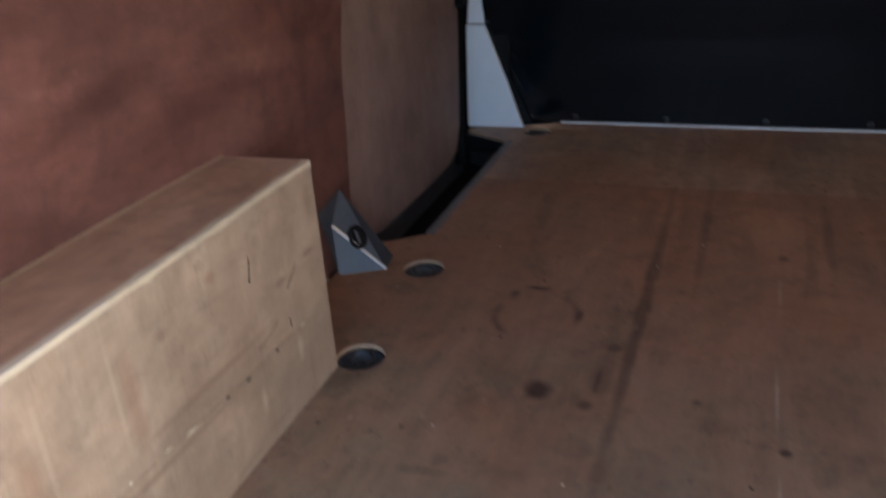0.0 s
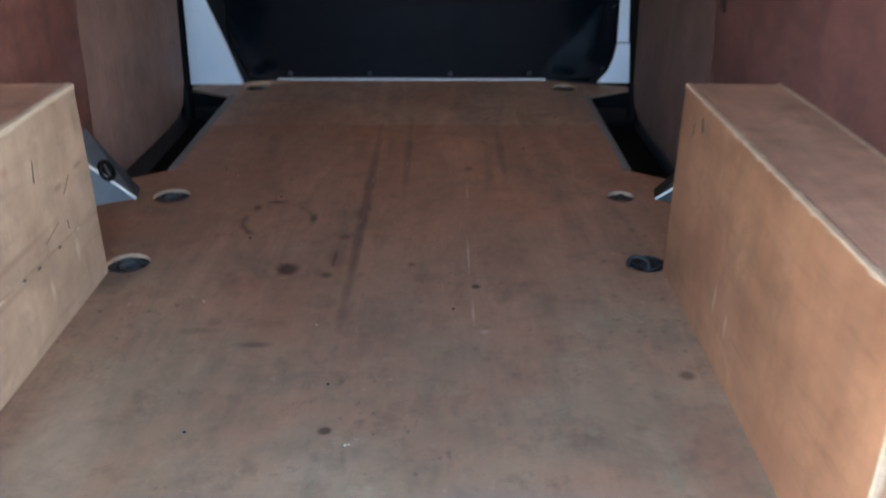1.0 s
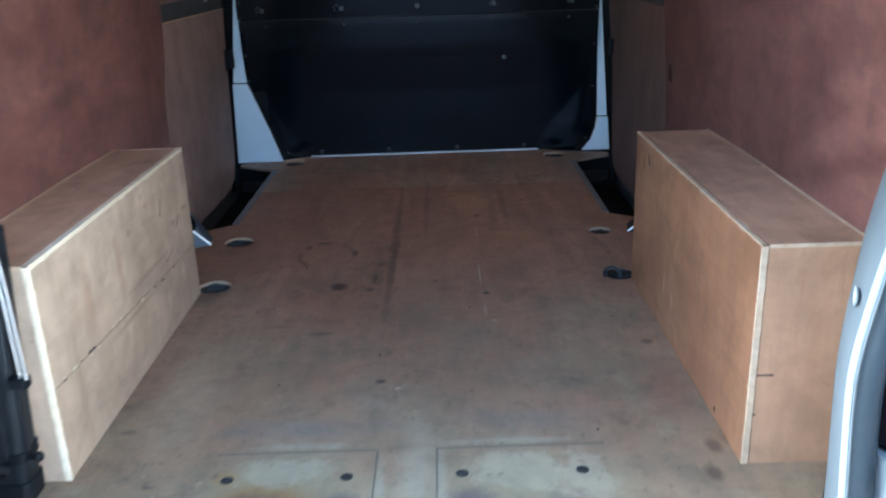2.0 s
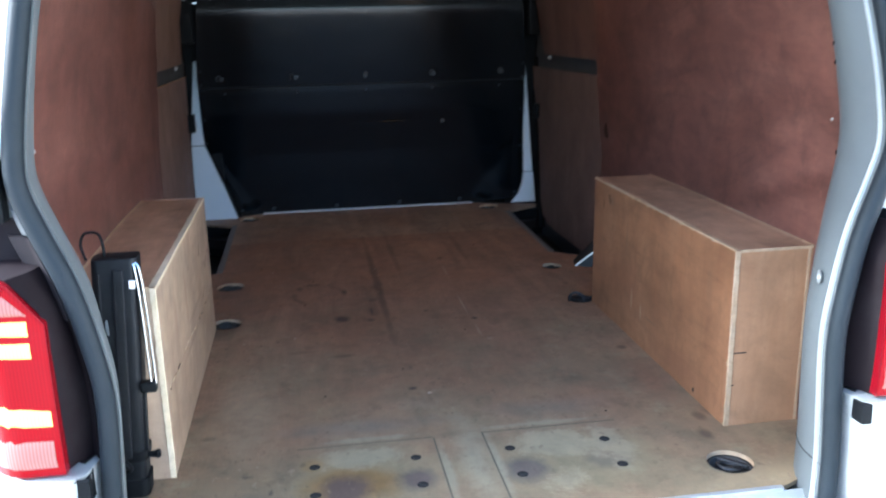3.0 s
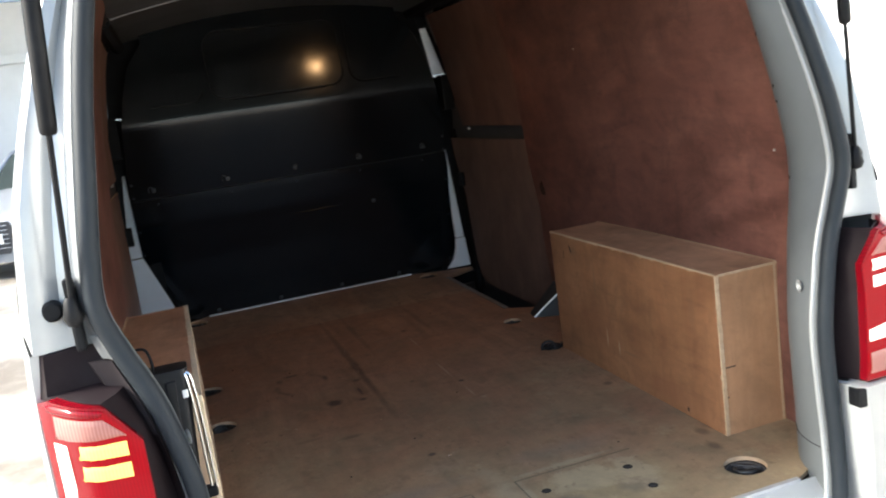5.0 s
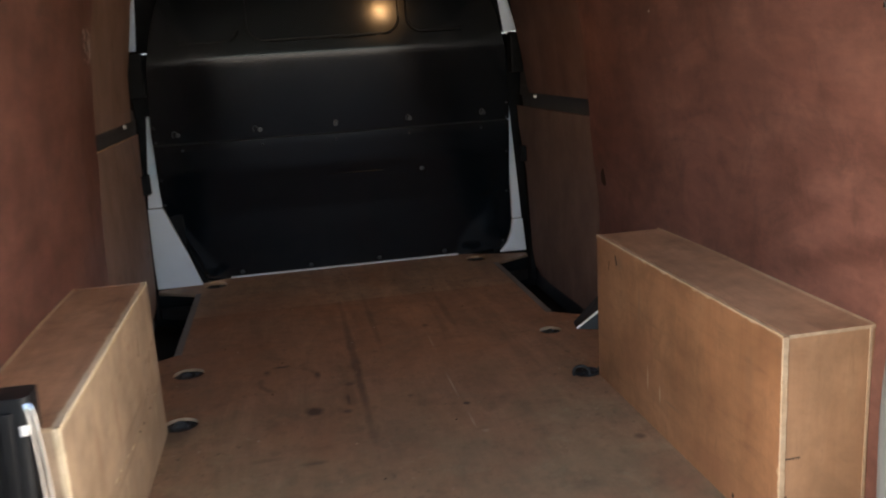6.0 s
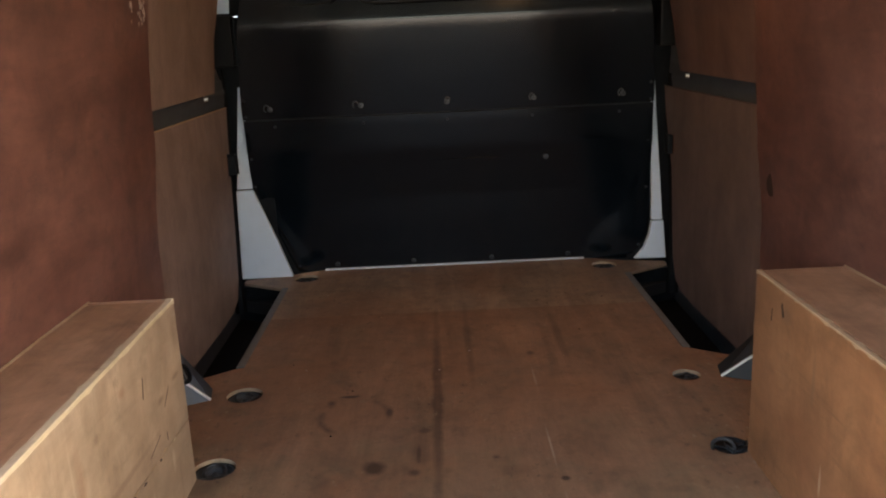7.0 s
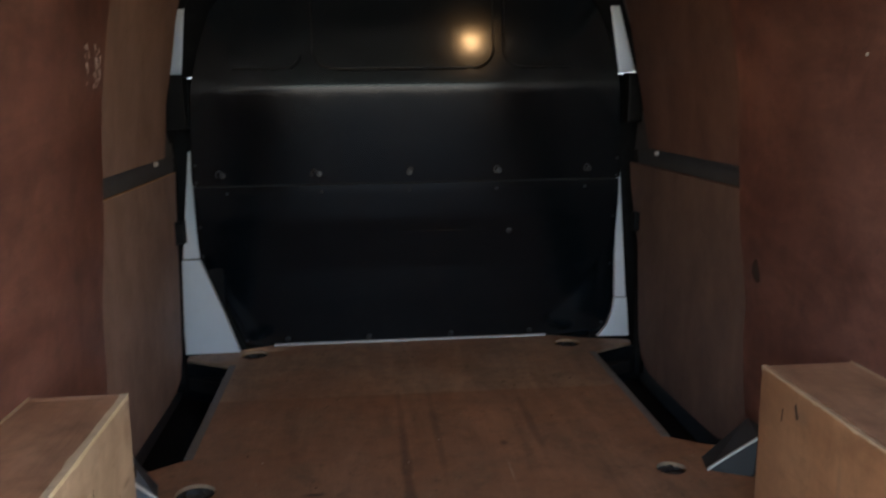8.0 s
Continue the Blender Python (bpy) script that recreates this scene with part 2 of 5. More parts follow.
def floor_ply(name, tint):
    """The worn load floor: grain across, grey scuffing towards the tailgate, a ring and spots left by loads."""
    n = Nodes(name)
    c = n.add("ShaderNodeTexCoord")
    xyz = n.add("ShaderNodeSeparateXYZ")
    n.link(c.outputs["Object"], xyz.inputs["Vector"])
    sep = (xyz.outputs[0], xyz.outputs[1])
    v = n.coords()
    g = n.noise(n.coords((4, 0.6, 1)), 2.4, 7, 0.62, 1.2)
    f = n.noise(n.coords((70, 5, 1)), 2.0, 4, 0.65, 0.4)
    b = n.noise(v, 3.0, 7, 0.65)
    b2 = n.noise(v, 11.0, 5, 0.7)
    col = n.ramp(g, ((0.3, tuple(0.72 * t for t in tint)), (0.52, tint), (0.75, tuple(1.3 * t for t in tint))))
    col = n.mix(n.math("MULTIPLY", n.ramp(f, ((0.34, 1.0), (0.6, 0.0))), 0.16), col, tuple(0.45 * t for t in tint))
    # scuffed grey by boots and loads, most near the tailgate
    worn = n.math("ADD", n.math("MULTIPLY", n.math("SUBTRACT", 1.45, sep[1]), 0.85), n.math("MULTIPLY", n.math("SUBTRACT", b, 0.5), 2.6))
    worn = n.math("MULTIPLY", worn, 0.9, clamp=True)
    col = n.mix(n.math("MULTIPLY", worn, 0.75), col, (0.218, 0.178, 0.106))
    red = n.noise(v, 1.7, 6, 0.6, 0.5)
    col = n.mix(n.math("MULTIPLY", n.ramp(red, ((0.45, 0.0), (0.62, 1.0))), n.math("SUBTRACT", 0.58, n.math("MULTIPLY", worn, 0.5))), col, (0.225, 0.10, 0.05))
    grey = n.noise(n.coords((1.0, 1.0, 3.0)), 4.6, 8, 0.72, 0.3)
    col = n.mix(n.math("MULTIPLY", n.ramp(grey, ((0.52, 0.0), (0.64, 1.0))), 0.33), col, (0.13, 0.105, 0.07))
    col = n.mix(n.math("MULTIPLY", n.ramp(b2, ((0.52, 0.0), (0.70, 1.0))), 0.5), col, tuple(0.4 * t for t in tint))
    pale = n.math("MULTIPLY", n.ramp(n.noise(v, 7.0, 8, 0.75), ((0.54, 0.0), (0.66, 1.0))), n.math("MULTIPLY", worn, 0.75))
    col = n.mix(pale, col, (0.28, 0.24, 0.15))
    # ring left by a can
    m0 = n.noise(v, 9.0, 5, 0.6)
    dx = n.math("SUBTRACT", sep[0], -0.287)
    dy = n.math("MULTIPLY", n.math("SUBTRACT", sep[1], 1.527), 0.9)
    r = n.math("SQRT", n.math("ADD", n.math("MULTIPLY", dx, dx), n.math("MULTIPLY", dy, dy)))
    off = n.math("ABSOLUTE", n.math("SUBTRACT", r, n.math("ADD", 0.087, n.math("MULTIPLY", n.math("SUBTRACT", b2, 0.5), 0.02))))
    ring = n.math("MULTIPLY", n.math("SUBTRACT", 1.0, n.math("DIVIDE", off, 0.014), clamp=True), n.ramp(m0, ((0.42, 0.0), (0.62, 0.75))))
    dark = (0.045, 0.022, 0.014)
    col = n.mix(ring, col, dark)
    for cx, cy, rx, ry, k in ((-0.219, 1.262, 0.032, 0.036, 0.9), (0.195, 1.183, 0.013, 0.012, 1.0), (-0.065, 0.691, 0.014, 0.012, 0.9),
                              (-0.345, 1.00, 0.05, 0.016, 0.3), (-0.235, 0.95, 0.045, 0.014, 0.5), (0.42, 1.12, 0.05, 0.02, 0.25), (-0.12, 1.33, 0.03, 0.09, 0.35),
                              (-0.312, 1.648, 0.034, 0.010, 0.95), (-0.355, 1.612, 0.016, 0.022, 0.7), (-0.20, 1.545, 0.012, 0.03, 0.7), (-0.11, 1.432, 0.02, 0.018, 0.6), (-0.121, 1.32, 0.008, 0.05, 0.7), (-0.13, 1.235, 0.02, 0.02, 0.7), (0.054, 1.287, 0.012, 0.012, 0.6), (0.09, 1.225, 0.05, 0.03, 0.25), (0.199, 1.90, 0.016, 0.02, 0.6), (-0.56, 0.51, 0.02, 0.012, 0.5), (0.555, 0.31, 0.02, 0.03, 0.6), (0.56, 0.85, 0.02, 0.02, 0.7), (0.62, 0.42, 0.03, 0.03, 0.4),
                              (0.34, 0.33, 0.03, 0.03, 0.6), (0.58, 0.40, 0.02, 0.03, 0.6), (-0.077, 1.66, 0.017, 0.80, 0.55),
                              (-0.60, 1.22, 0.06, 0.10, 0.5), (0.02, 2.0, 0.015, 0.4, 0.4), (0.30, 2.05, 0.018, 0.3, 0.4)):
        col = n.mix(n.math("MULTIPLY", spot(n, sep, cx, cy, rx, ry, 0.6, b2), k), col, dark)
    for cx, cy, rx, ry, k in ((0.183, 1.33, 0.004, 0.11, 0.5), (0.186, 1.07, 0.004, 0.07, 0.35), (0.19, 1.73, 0.005, 0.10, 0.3),
                              (-0.06, 0.60, 0.07, 0.05, 0.1), (0.205, 1.0, 0.014, 0.014, 0.3)):
        col = n.mix(n.math("MULTIPLY", spot(n, sep, cx, cy, rx, ry, 0.8, b2), k), col, (0.5, 0.42, 0.33))
    for cx, cy, rx, ry, k, c2 in ((0.55, 0.62, 0.08, 0.20, 0.55, (0.20, 0.092, 0.055)), (-0.22, 0.50, 0.24, 0.05, 0.5, (0.15, 0.135, 0.115)), (0.25, 0.52, 0.24, 0.06, 0.35, (0.16, 0.14, 0.12)),
                                  (-0.48, 0.62, 0.10, 0.30, 0.35, (0.36, 0.29, 0.19)), (0.02, 0.30, 0.045, 0.26, 0.5, (0.33, 0.29, 0.20))):
        col = n.mix(n.math("MULTIPLY", spot(n, sep, cx, cy, rx, ry, 0.8, b2), k), col, c2)
    # worn patches where two plates were bolted: pale field, rust and oil
    for s, cx in ((-1, -0.21), (1, 0.22)):
        col = n.mix(n.math("MULTIPLY", spot(n, sep, cx, 0.27, 0.20, 0.16, 0.5, b2), 0.7), col, (0.245, 0.20, 0.115))
    for cx, cy, rx, ry, k, c2 in ((-0.25, 0.25, 0.13, 0.09, 0.75, (0.20, 0.105, 0.03)), (-0.26, 0.23, 0.062, 0.07, 0.85, (0.085, 0.06, 0.055)), (-0.113, 0.243, 0.052, 0.055, 0.85, (0.095, 0.07, 0.065)),
                                  (-0.33, 0.34, 0.03, 0.03, 0.6, (0.25, 0.15, 0.05)), (0.12, 0.24, 0.06, 0.07, 0.8, (0.10, 0.08, 0.075)),
                                  (0.30, 0.25, 0.06, 0.05, 0.5, (0.10, 0.075, 0.07)), (-0.33, 0.17, 0.05, 0.05, 0.7, (0.19, 0.10, 0.03))):
        col = n.mix(n.math("MULTIPLY", spot(n, sep, cx, cy, rx, ry, 0.5, b2), k), col, c2)
    # pale scraped frames round the two patches
    for cx, cy, rx, ry in ((-0.19, 0.438, 0.15, 0.013), (0.23, 0.438, 0.17, 0.013), (-0.045, 0.27, 0.014, 0.18), (0.066, 0.27, 0.014, 0.18)):
        col = n.mix(n.math("MULTIPLY", spot(n, sep, cx, cy, rx, ry, 0.6, grey, 3.0), 0.6), col, (0.29, 0.255, 0.175))
    for cx, cy, rx, ry in ((0.19, 0.34, 0.08, 0.055), (0.335, 0.32, 0.05, 0.09), (0.20, 0.17, 0.06, 0.05), (-0.22, 0.36, 0.09, 0.04)):
        col = n.mix(n.math("MULTIPLY", spot(n, sep, cx, cy, rx, ry, 0.45, grey, 5.0), 0.7), col, (0.33, 0.27, 0.175))
    # mottling at two sizes
    m1 = n.noise(v, 5.5, 7, 0.7, 0.5)
    m2 = n.noise(n.coords((1.3, 0.8, 1)), 16.0, 6, 0.72, 0.3)
    col = n.mix(0.6, col, n.ramp(m1, ((0.32, (0.62, 0.66, 0.68)), (0.5, (1.0, 1.0, 1.0)), (0.68, (1.25, 1.2, 1.12)))), "MULTIPLY")
    col = n.mix(0.45, col, n.ramp(m2, ((0.30, (0.66, 0.64, 0.62)), (0.5, (1.0, 1.0, 1.0)), (0.70, (1.2, 1.18, 1.14)))), "MULTIPLY")
    # small dark and pale flecks, thicker in some places than in others
    fl = n.noise(n.coords((1.0, 0.7, 1)), 42.0, 4, 0.6)
    where = n.ramp(n.noise(v, 2.3, 4, 0.6), ((0.42, 0.0), (0.62, 1.0)))
    col = n.mix(n.math("MULTIPLY", n.ramp(fl, ((0.60, 0.0), (0.68, 0.75))), where), col, (0.07, 0.042, 0.027))
    col = n.mix(n.math("MULTIPLY", n.ramp(fl, ((0.30, 0.5), (0.38, 0.0))), where), col, (0.36, 0.28, 0.19))
    n.base(col)
    n.bump(n.math("ADD", n.math("MULTIPLY", f, 0.5), b2), 0.3, 0.0012)
    return n.set(n.math("ADD", 0.42, n.math("MULTIPLY", b, 0.3)), 0.0)


M_FLOOR = floor_ply("floor_ply", (0.272, 0.148, 0.088))
M_FLOORF = floor_ply("floor_ply_front", (0.31, 0.20, 0.13))
# black paint whose base leans blue to stand for the reflected sky
M_BLACK = paint("black_bulkhead_sky_tint", (0.0026, 0.0053, 0.0079), 0.14, 0.0, 0.0, 0.05, 0.0, 6.0, 0.5)
M_RUBBER = paint("black_rubber", (0.0045, 0.0048, 0.0056), 0.5, dirt=0.4, bump=0.12, spec=0.12)
M_SEAL = paint("grey_door_seal", (0.014, 0.0175, 0.021), 0.55, dirt=0.3, spec=0.15)
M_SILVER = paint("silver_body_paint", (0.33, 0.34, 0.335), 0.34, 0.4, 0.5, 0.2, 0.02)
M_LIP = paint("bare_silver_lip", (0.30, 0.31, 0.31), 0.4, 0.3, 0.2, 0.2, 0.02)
# darker copy of the body silver: the shade inside the opening is in the colour
M_PILLAR = paint("shaded_silver_paint", (0.105, 0.113, 0.115), 0.6, 0.05, 0.0, 0.25, 0.03, spec=0.2)
M_WHITE = paint("pale_silver_panel", (0.72, 0.76, 0.80), 0.4, 0.05, 0.2, 0.12, 0.02)
M_PLUM = paint("dark_lamp_housing", (0.0095, 0.006, 0.007), 0.6, dirt=0.3, spec=0.1)
# lighter copy of the housing plastic, for the plane that catches more light
M_PLUMB = paint("lit_lamp_housing", (0.021, 0.0165, 0.0175), 0.65, dirt=0.4, spec=0.12)
M_BAND = paint("dark_grey_door_metal", (0.058, 0.061, 0.065), 0.5, 0.2, dirt=0.4)
M_CEIL = paint("grey_roof_paint", (0.085, 0.088, 0.09), 0.6, 0.1, dirt=0.3)
M_STEEL = paint("fold_glint_steel", (0.55, 0.56, 0.57), 0.3, 0.9, dirt=0.4, scale=40)
M_BRACKET = paint("grey_steel_bracket", (0.125, 0.147, 0.18), 0.45, 0.25, dirt=0.35, scale=30)
M_TRIM = paint("aluminium_trim", (0.36, 0.37, 0.38), 0.42, 0.5, dirt=0.4, scale=40)
M_DULL = paint("dull_scuffed_trim", (0.17, 0.165, 0.16), 0.5, 0.3, dirt=0.5, scale=40)
M_SCUFF = paint("dark_brown_scuff", (0.034, 0.018, 0.012), 0.7, dirt=0.5, scale=60)
M_CLIP = paint("dull_clip", (0.06, 0.06, 0.06), 0.4, 0.5, dirt=0.4, scale=60)
M_CUP = paint("dusty_cup", (0.055, 0.053, 0.05), 0.8, dirt=0.6, scale=50)
M_BOLT = paint("dark_plated_bolt", (0.038, 0.038, 0.04), 0.35, 0.6, dirt=0.4, scale=60)
M_RINGS = paint("dark_oily_steel", (0.03, 0.03, 0.031), 0.5, 0.3, dirt=0.5, scale=60)
M_GROOVE = paint("dirty_routed_groove", (0.13, 0.105, 0.072), 0.8, dirt=0.6, scale=30)
M_RIM = paint("pale_alloy", (0.66, 0.67, 0.68), 0.3, 0.2, 0.5, dirt=0.2)
M_HOLE = paint("dark_hole", (0.012, 0.011, 0.010), 0.8)
M_CASE = paint("black_tool_case", (0.0065, 0.007, 0.0085), 0.5, dirt=0.3, bump=0.2, scale=30, spec=0.25)
M_SCREW = paint("bright_screw", (0.5, 0.48, 0.45), 0.45, 0.6, dirt=0.2, scale=60)
M_FILM = paint("pale_wall_scar", (0.46, 0.36, 0.30), 0.7)
M_LAMP = glow("warm_lamp_lens", (1.0, 0.52, 0.2), 6.0, (0.8, 0.7, 0.5))
M_RED = glow("red_lens", (1.0, 0.004, 0.02), 0.07, (0.06, 0.001, 0.003), 0.12)
M_REDRIM = glow("dark_red_lens_rim", (1.0, 0.004, 0.02), 0.02, (0.11, 0.002, 0.006), 0.2)
M_STRIP = paint("pale_sealed_strip", (0.62, 0.62, 0.60), 0.45, 0.1, dirt=0.3, scale=30)
M_PINK = glow("clear_pink_lens", (1.0, 0.2, 0.15), 0.04, (0.20, 0.115, 0.10), 0.15)
M_AMBER = glow("lit_yellow_lens", (1.0, 0.66, 0.17), 0.32, (0.3, 0.15, 0.05), 0.15)
M_HOT = glow("lit_white_lens", (1.0, 0.85, 0.72), 0.4, (0.3, 0.34, 0.3), 0.15)
M_TYRE = paint("tyre_rubber", (0.018, 0.018, 0.018), 0.75, dirt=0.4)
M_CARPAINT = paint("silver_car_paint", (0.24, 0.25, 0.265), 0.32, 0.35, 0.6, 0.02, 0.0, 3.0)
# car paint darkened on the roof, standing in for its dark reflection
M_CARROOF = paint("shaded_car_roof", (0.075, 0.08, 0.082), 0.45, 0.2, 0.1, 0.02, 0.0, 3.0)
M_GRILLE = paint("dark_grille", (0.02, 0.02, 0.022), 0.4)
M_CHROME = paint("chrome", (0.75, 0.76, 0.78), 0.12, 1.0, dirt=0.1)
M_PLATE = paint("white_plate", (0.8, 0.8, 0.78), 0.4, dirt=0.1)
M_WALLW = paint("white_render", (0.62, 0.63, 0.62), 0.8, dirt=0.25, bump=0.2, scale=1.5)
M_WALLE = paint("bounce_wall_white", (0.80, 0.80, 0.79), 0.8, dirt=0.15, bump=0.2, scale=1.5)
M_BEAM = paint("blue_grey_steel_beam", (0.22, 0.26, 0.30), 0.5, 0.2)


def concrete():
    n = Nodes("pale_concrete_yard")
    v = n.coords()
    a = n.noise(v, 0.6, 7, 0.65)
    b = n.noise(v, 9.0, 5, 0.65)
    col = n.ramp(a, ((0.38, (0.13, 0.105, 0.075)), (0.5, (0.31, 0.275, 0.225)), (0.66, (0.46, 0.44, 0.41))))
    col = n.mix(n.math("MULTIPLY", n.ramp(b, ((0.45, 0.0), (0.7, 1.0))), 0.3), col, (0.30, 0.27, 0.23))
    n.base(col)
    n.bump(b, 0.25, 0.003)
    return n.set(n.math("ADD", 0.35, n.math("MULTIPLY", b, 0.4)), 0.0)


M_YARD = concrete()


def day_strip():
    """Thin pale plastic that lets the cab's daylight through."""
    n = Nodes("pale_translucent_trim")
    c = n.ramp(n.noise(n.coords(), 8.0, 4), ((0.3, (0.74, 0.78, 0.80)), (0.8, (0.80, 0.83, 0.84))))
    n.base(c)
    tr = n.add("ShaderNodeBsdfTranslucent")
    n.link(c, tr.inputs["Color"])
    mx = n.add("ShaderNodeMixShader", Fac=0.3)
    n.link(n.b.outputs[0], mx.inputs[1])
    n.link(tr.outputs[0], mx.inputs[2])
    n.link(mx.outputs[0], n.t.nodes["Material Output"].inputs["Surface"])
    return n.set(0.4, 0.0)


M_DAY = day_strip()


def glass(name, col, rough=0.03):
    n = Nodes(name)
    v = n.coords()
    n.base(n.ramp(n.noise(v, 3.0), ((0.3, col), (0.8, tuple(1.3 * c for c in col)))))
    return n.set(rough, 0.0, 0.12)


M_GLASS = glass("dark_car_glass", (0.02, 0.026, 0.025))


def mirror_glass():
    n = Nodes("blue_mirror_glass")
    n.base(n.ramp(n.noise(n.coords(), 6.0), ((0.3, (0.05, 0.115, 0.175)), (0.8, (0.07, 0.145, 0.21)))))
    return n.set(0.06, 1.0)


M_MIRROR = mirror_glass()


# ---- mesh helpers ----
def part(name, bm, mat, parent=None, label="", smooth=False, kind=""):
    bmesh.ops.recalc_face_normals(bm, faces=bm.faces)
    me = bpy.data.meshes.new(name)
    bm.to_mesh(me)
    bm.free()
    for p in me.polygons:
        p.use_smooth = smooth
    me.materials.append(mat)
    if smooth:
        me.set_sharp_from_angle(angle=radians(38))
    ob = new(name, me)
    if parent is not None:
        ob.parent = parent
    return tagged(ob, label, kind=kind)


def empty(name, at, label, category, group="", kind=""):
    e = new(name)
    e.empty_display_size = 0.05
    e.matrix_basis = Matrix.Translation(at)
    return tagged(e, label, category, group, kind)


def bevelled(bm, w, seg=2):
    if w > 0:
        bmesh.ops.bevel(bm, geom=list(bm.edges), offset=w, segments=seg, affect="EDGES", clamp_overlap=True, profile=0.6)
    return bm


def box(x0, y0, z0, x1, y1, z1, w=0.0, seg=2, bm=None):
    own = bmesh.new()
    bmesh.ops.create_cube(own, size=1.0)
    for v in own.verts:
        v.co = Vector(((x0 + x1) / 2 + v.co.x * (x1 - x0), (y0 + y1) / 2 + v.co.y * (y1 - y0), (z0 + z1) / 2 + v.co.z * (z1 - z0)))
    bevelled(own, w, seg)
    return join(bm, own)


def join(bm, own):
    if bm is None:
        return own
    me = bpy.data.meshes.new("tmp")
    own.to_mesh(me)
    own.free()
    bm.from_mesh(me)
    bpy.data.meshes.remove(me)
    return bm


def slab(pts, z0, z1, holes=(), to=None, w=0.0):
    """A plate with holes: outline and holes in 2D, from z0 to z1. to(u, v, w) places it."""
    bm = bmesh.new()
    edges = []
    for loop in (pts, *holes):
        vs = [bm.verts.new((u, v, z1)) for u, v in loop]
        edges += [bm.edges.new((a, b)) for a, b in zip(vs, vs[1:] + vs[:1])]
    if holes:
        bmesh.ops.triangle_fill(bm, use_beauty=True, use_dissolve=False, edges=edges)
    else:
        bm.faces.new(list(bm.verts))
    bmesh.ops.recalc_face_normals(bm, faces=bm.faces)
    got = bmesh.ops.extrude_face_region(bm, geom=list(bm.faces))
    for v in got["geom"]:
        if isinstance(v, bmesh.types.BMVert):
            v.co.z = z0
    if w > 0 and not holes:
        bevelled(bm, w)
    if to is not None:
        for v in bm.verts:
            v.co = Vector(to(*v.co))
    return bm


def spline(pts, n, closed=False):
    """A smooth curve through a few control points, n steps to each span."""
    P = [Vector(p) for p in pts]
    out = []
    m = len(P)
    for i in range(m if closed else m - 1):
        g = (lambda k: P[k % m]) if closed else (lambda k: P[min(max(k, 0), m - 1)])
        a, b, c, d = g(i - 1), g(i), g(i + 1), g(i + 2)
        for k in range(n):
            t = k / n
            out.append(0.5 * (2 * b + (c - a) * t + (2 * a - 5 * b + 4 * c - d) * t * t + (3 * b - a - 3 * c + d) * t ** 3))
    if not closed:
        out.append(P[-1].copy())
    return out


def tube(path, r, n=10, closed=False, squash=1.0):
    bm = bmesh.new()
    rings = []
    m = len(path)
    up = Vector((0, 1, 0))
    for i, p in enumerate(path):
        d = (path[(i + 1) % m] - path[i - 1]) if closed else (path[min(i + 1, m - 1)] - path[max(i - 1, 0)])
        d.normalize()
        a = d.cross(up)
        a = a.normalized() if a.length > 1e-4 else d.cross(Vector((1, 0, 0))).normalized()
        b = d.cross(a).normalized()
        rr = r[i] if isinstance(r, (list, tuple)) else r
        rings.append([bm.verts.new(p + a * math.cos(2 * math.pi * k / n) * rr + b * math.sin(2 * math.pi * k / n) * rr * squash) for k in range(n)])
    pairs = list(zip(rings, rings[1:] + rings[:1])) if closed else list(zip(rings, rings[1:]))
    for A, B in pairs:
        for k in range(n):
            bm.faces.new((A[k], A[(k + 1) % n], B[(k + 1) % n], B[k]))
    if not closed:
        bm.faces.new(rings[0][::-1])
        bm.faces.new(rings[-1])
    return bm


def lathe(profile, n=24, to=None):
    """Turns (radius, height) pairs about z; to(v) places it."""
    bm = bmesh.new()
    rings = []
    for r, h in profile:
        rings.append([bm.verts.new((r * math.cos(2 * math.pi * k / n), r * math.sin(2 * math.pi * k / n), h)) for k in range(n)] if r > 1e-6 else [bm.verts.new((0, 0, h))])
    for A, B in zip(rings, rings[1:]):
        for k in range(n):
            a, b = A[k % len(A)], A[(k + 1) % len(A)]
            c, d = B[(k + 1) % len(B)], B[k % len(B)]
            vs = []
            for v in (a, b, c, d):
                if v not in vs:
                    vs.append(v)
            if len(vs) > 2:
                bm.faces.new(vs)
    if to is not None:
        bmesh.ops.transform(bm, matrix=to, verts=bm.verts)
    return bm


def sheet(rows, thick=0.0, flip=False):
    """A skin over a grid of points (rows of columns), thickened along its normals."""
    bm = bmesh.new()
    g = [[bm.verts.new(p) for p in row] for row in rows]
    for A, B in zip(g, g[1:]):
        for k in range(len(A) - 1):
            bm.faces.new((A[k], A[k + 1], B[k + 1], B[k]))
    bmesh.ops.recalc_face_normals(bm, faces=bm.faces)
    if thick:
        if flip:
            bmesh.ops.reverse_faces(bm, faces=bm.faces)
        bmesh.ops.solidify(bm, geom=list(bm.faces), thickness=thick)
    return bm


def lerp(table, t):
    if t <= table[0][0]:
        return table[0][1]
    for (a, va), (b, vb) in zip(table, table[1:]):
        if t <= b:
            return va + (vb - va) * (t - a) / (b - a)
    return table[-1][1]


def circle(cx, cy, r, n=28):
    return [(cx + r * math.cos(2 * math.pi * k / n), cy + r * math.sin(2 * math.pi * k / n)) for k in range(n)]


# ---- ground and yard ----
GROUND = -0.58
yard = part("ground", sheet([[(x, y, GROUND) for x in (-400, -30, -8, 8, 30, 400)] for y in (-400, -30, -8, 8, 30, 400)]), M_YARD, None,
            "pale worn concrete yard around the parked van", kind="structure")
yard["category"] = "ground"


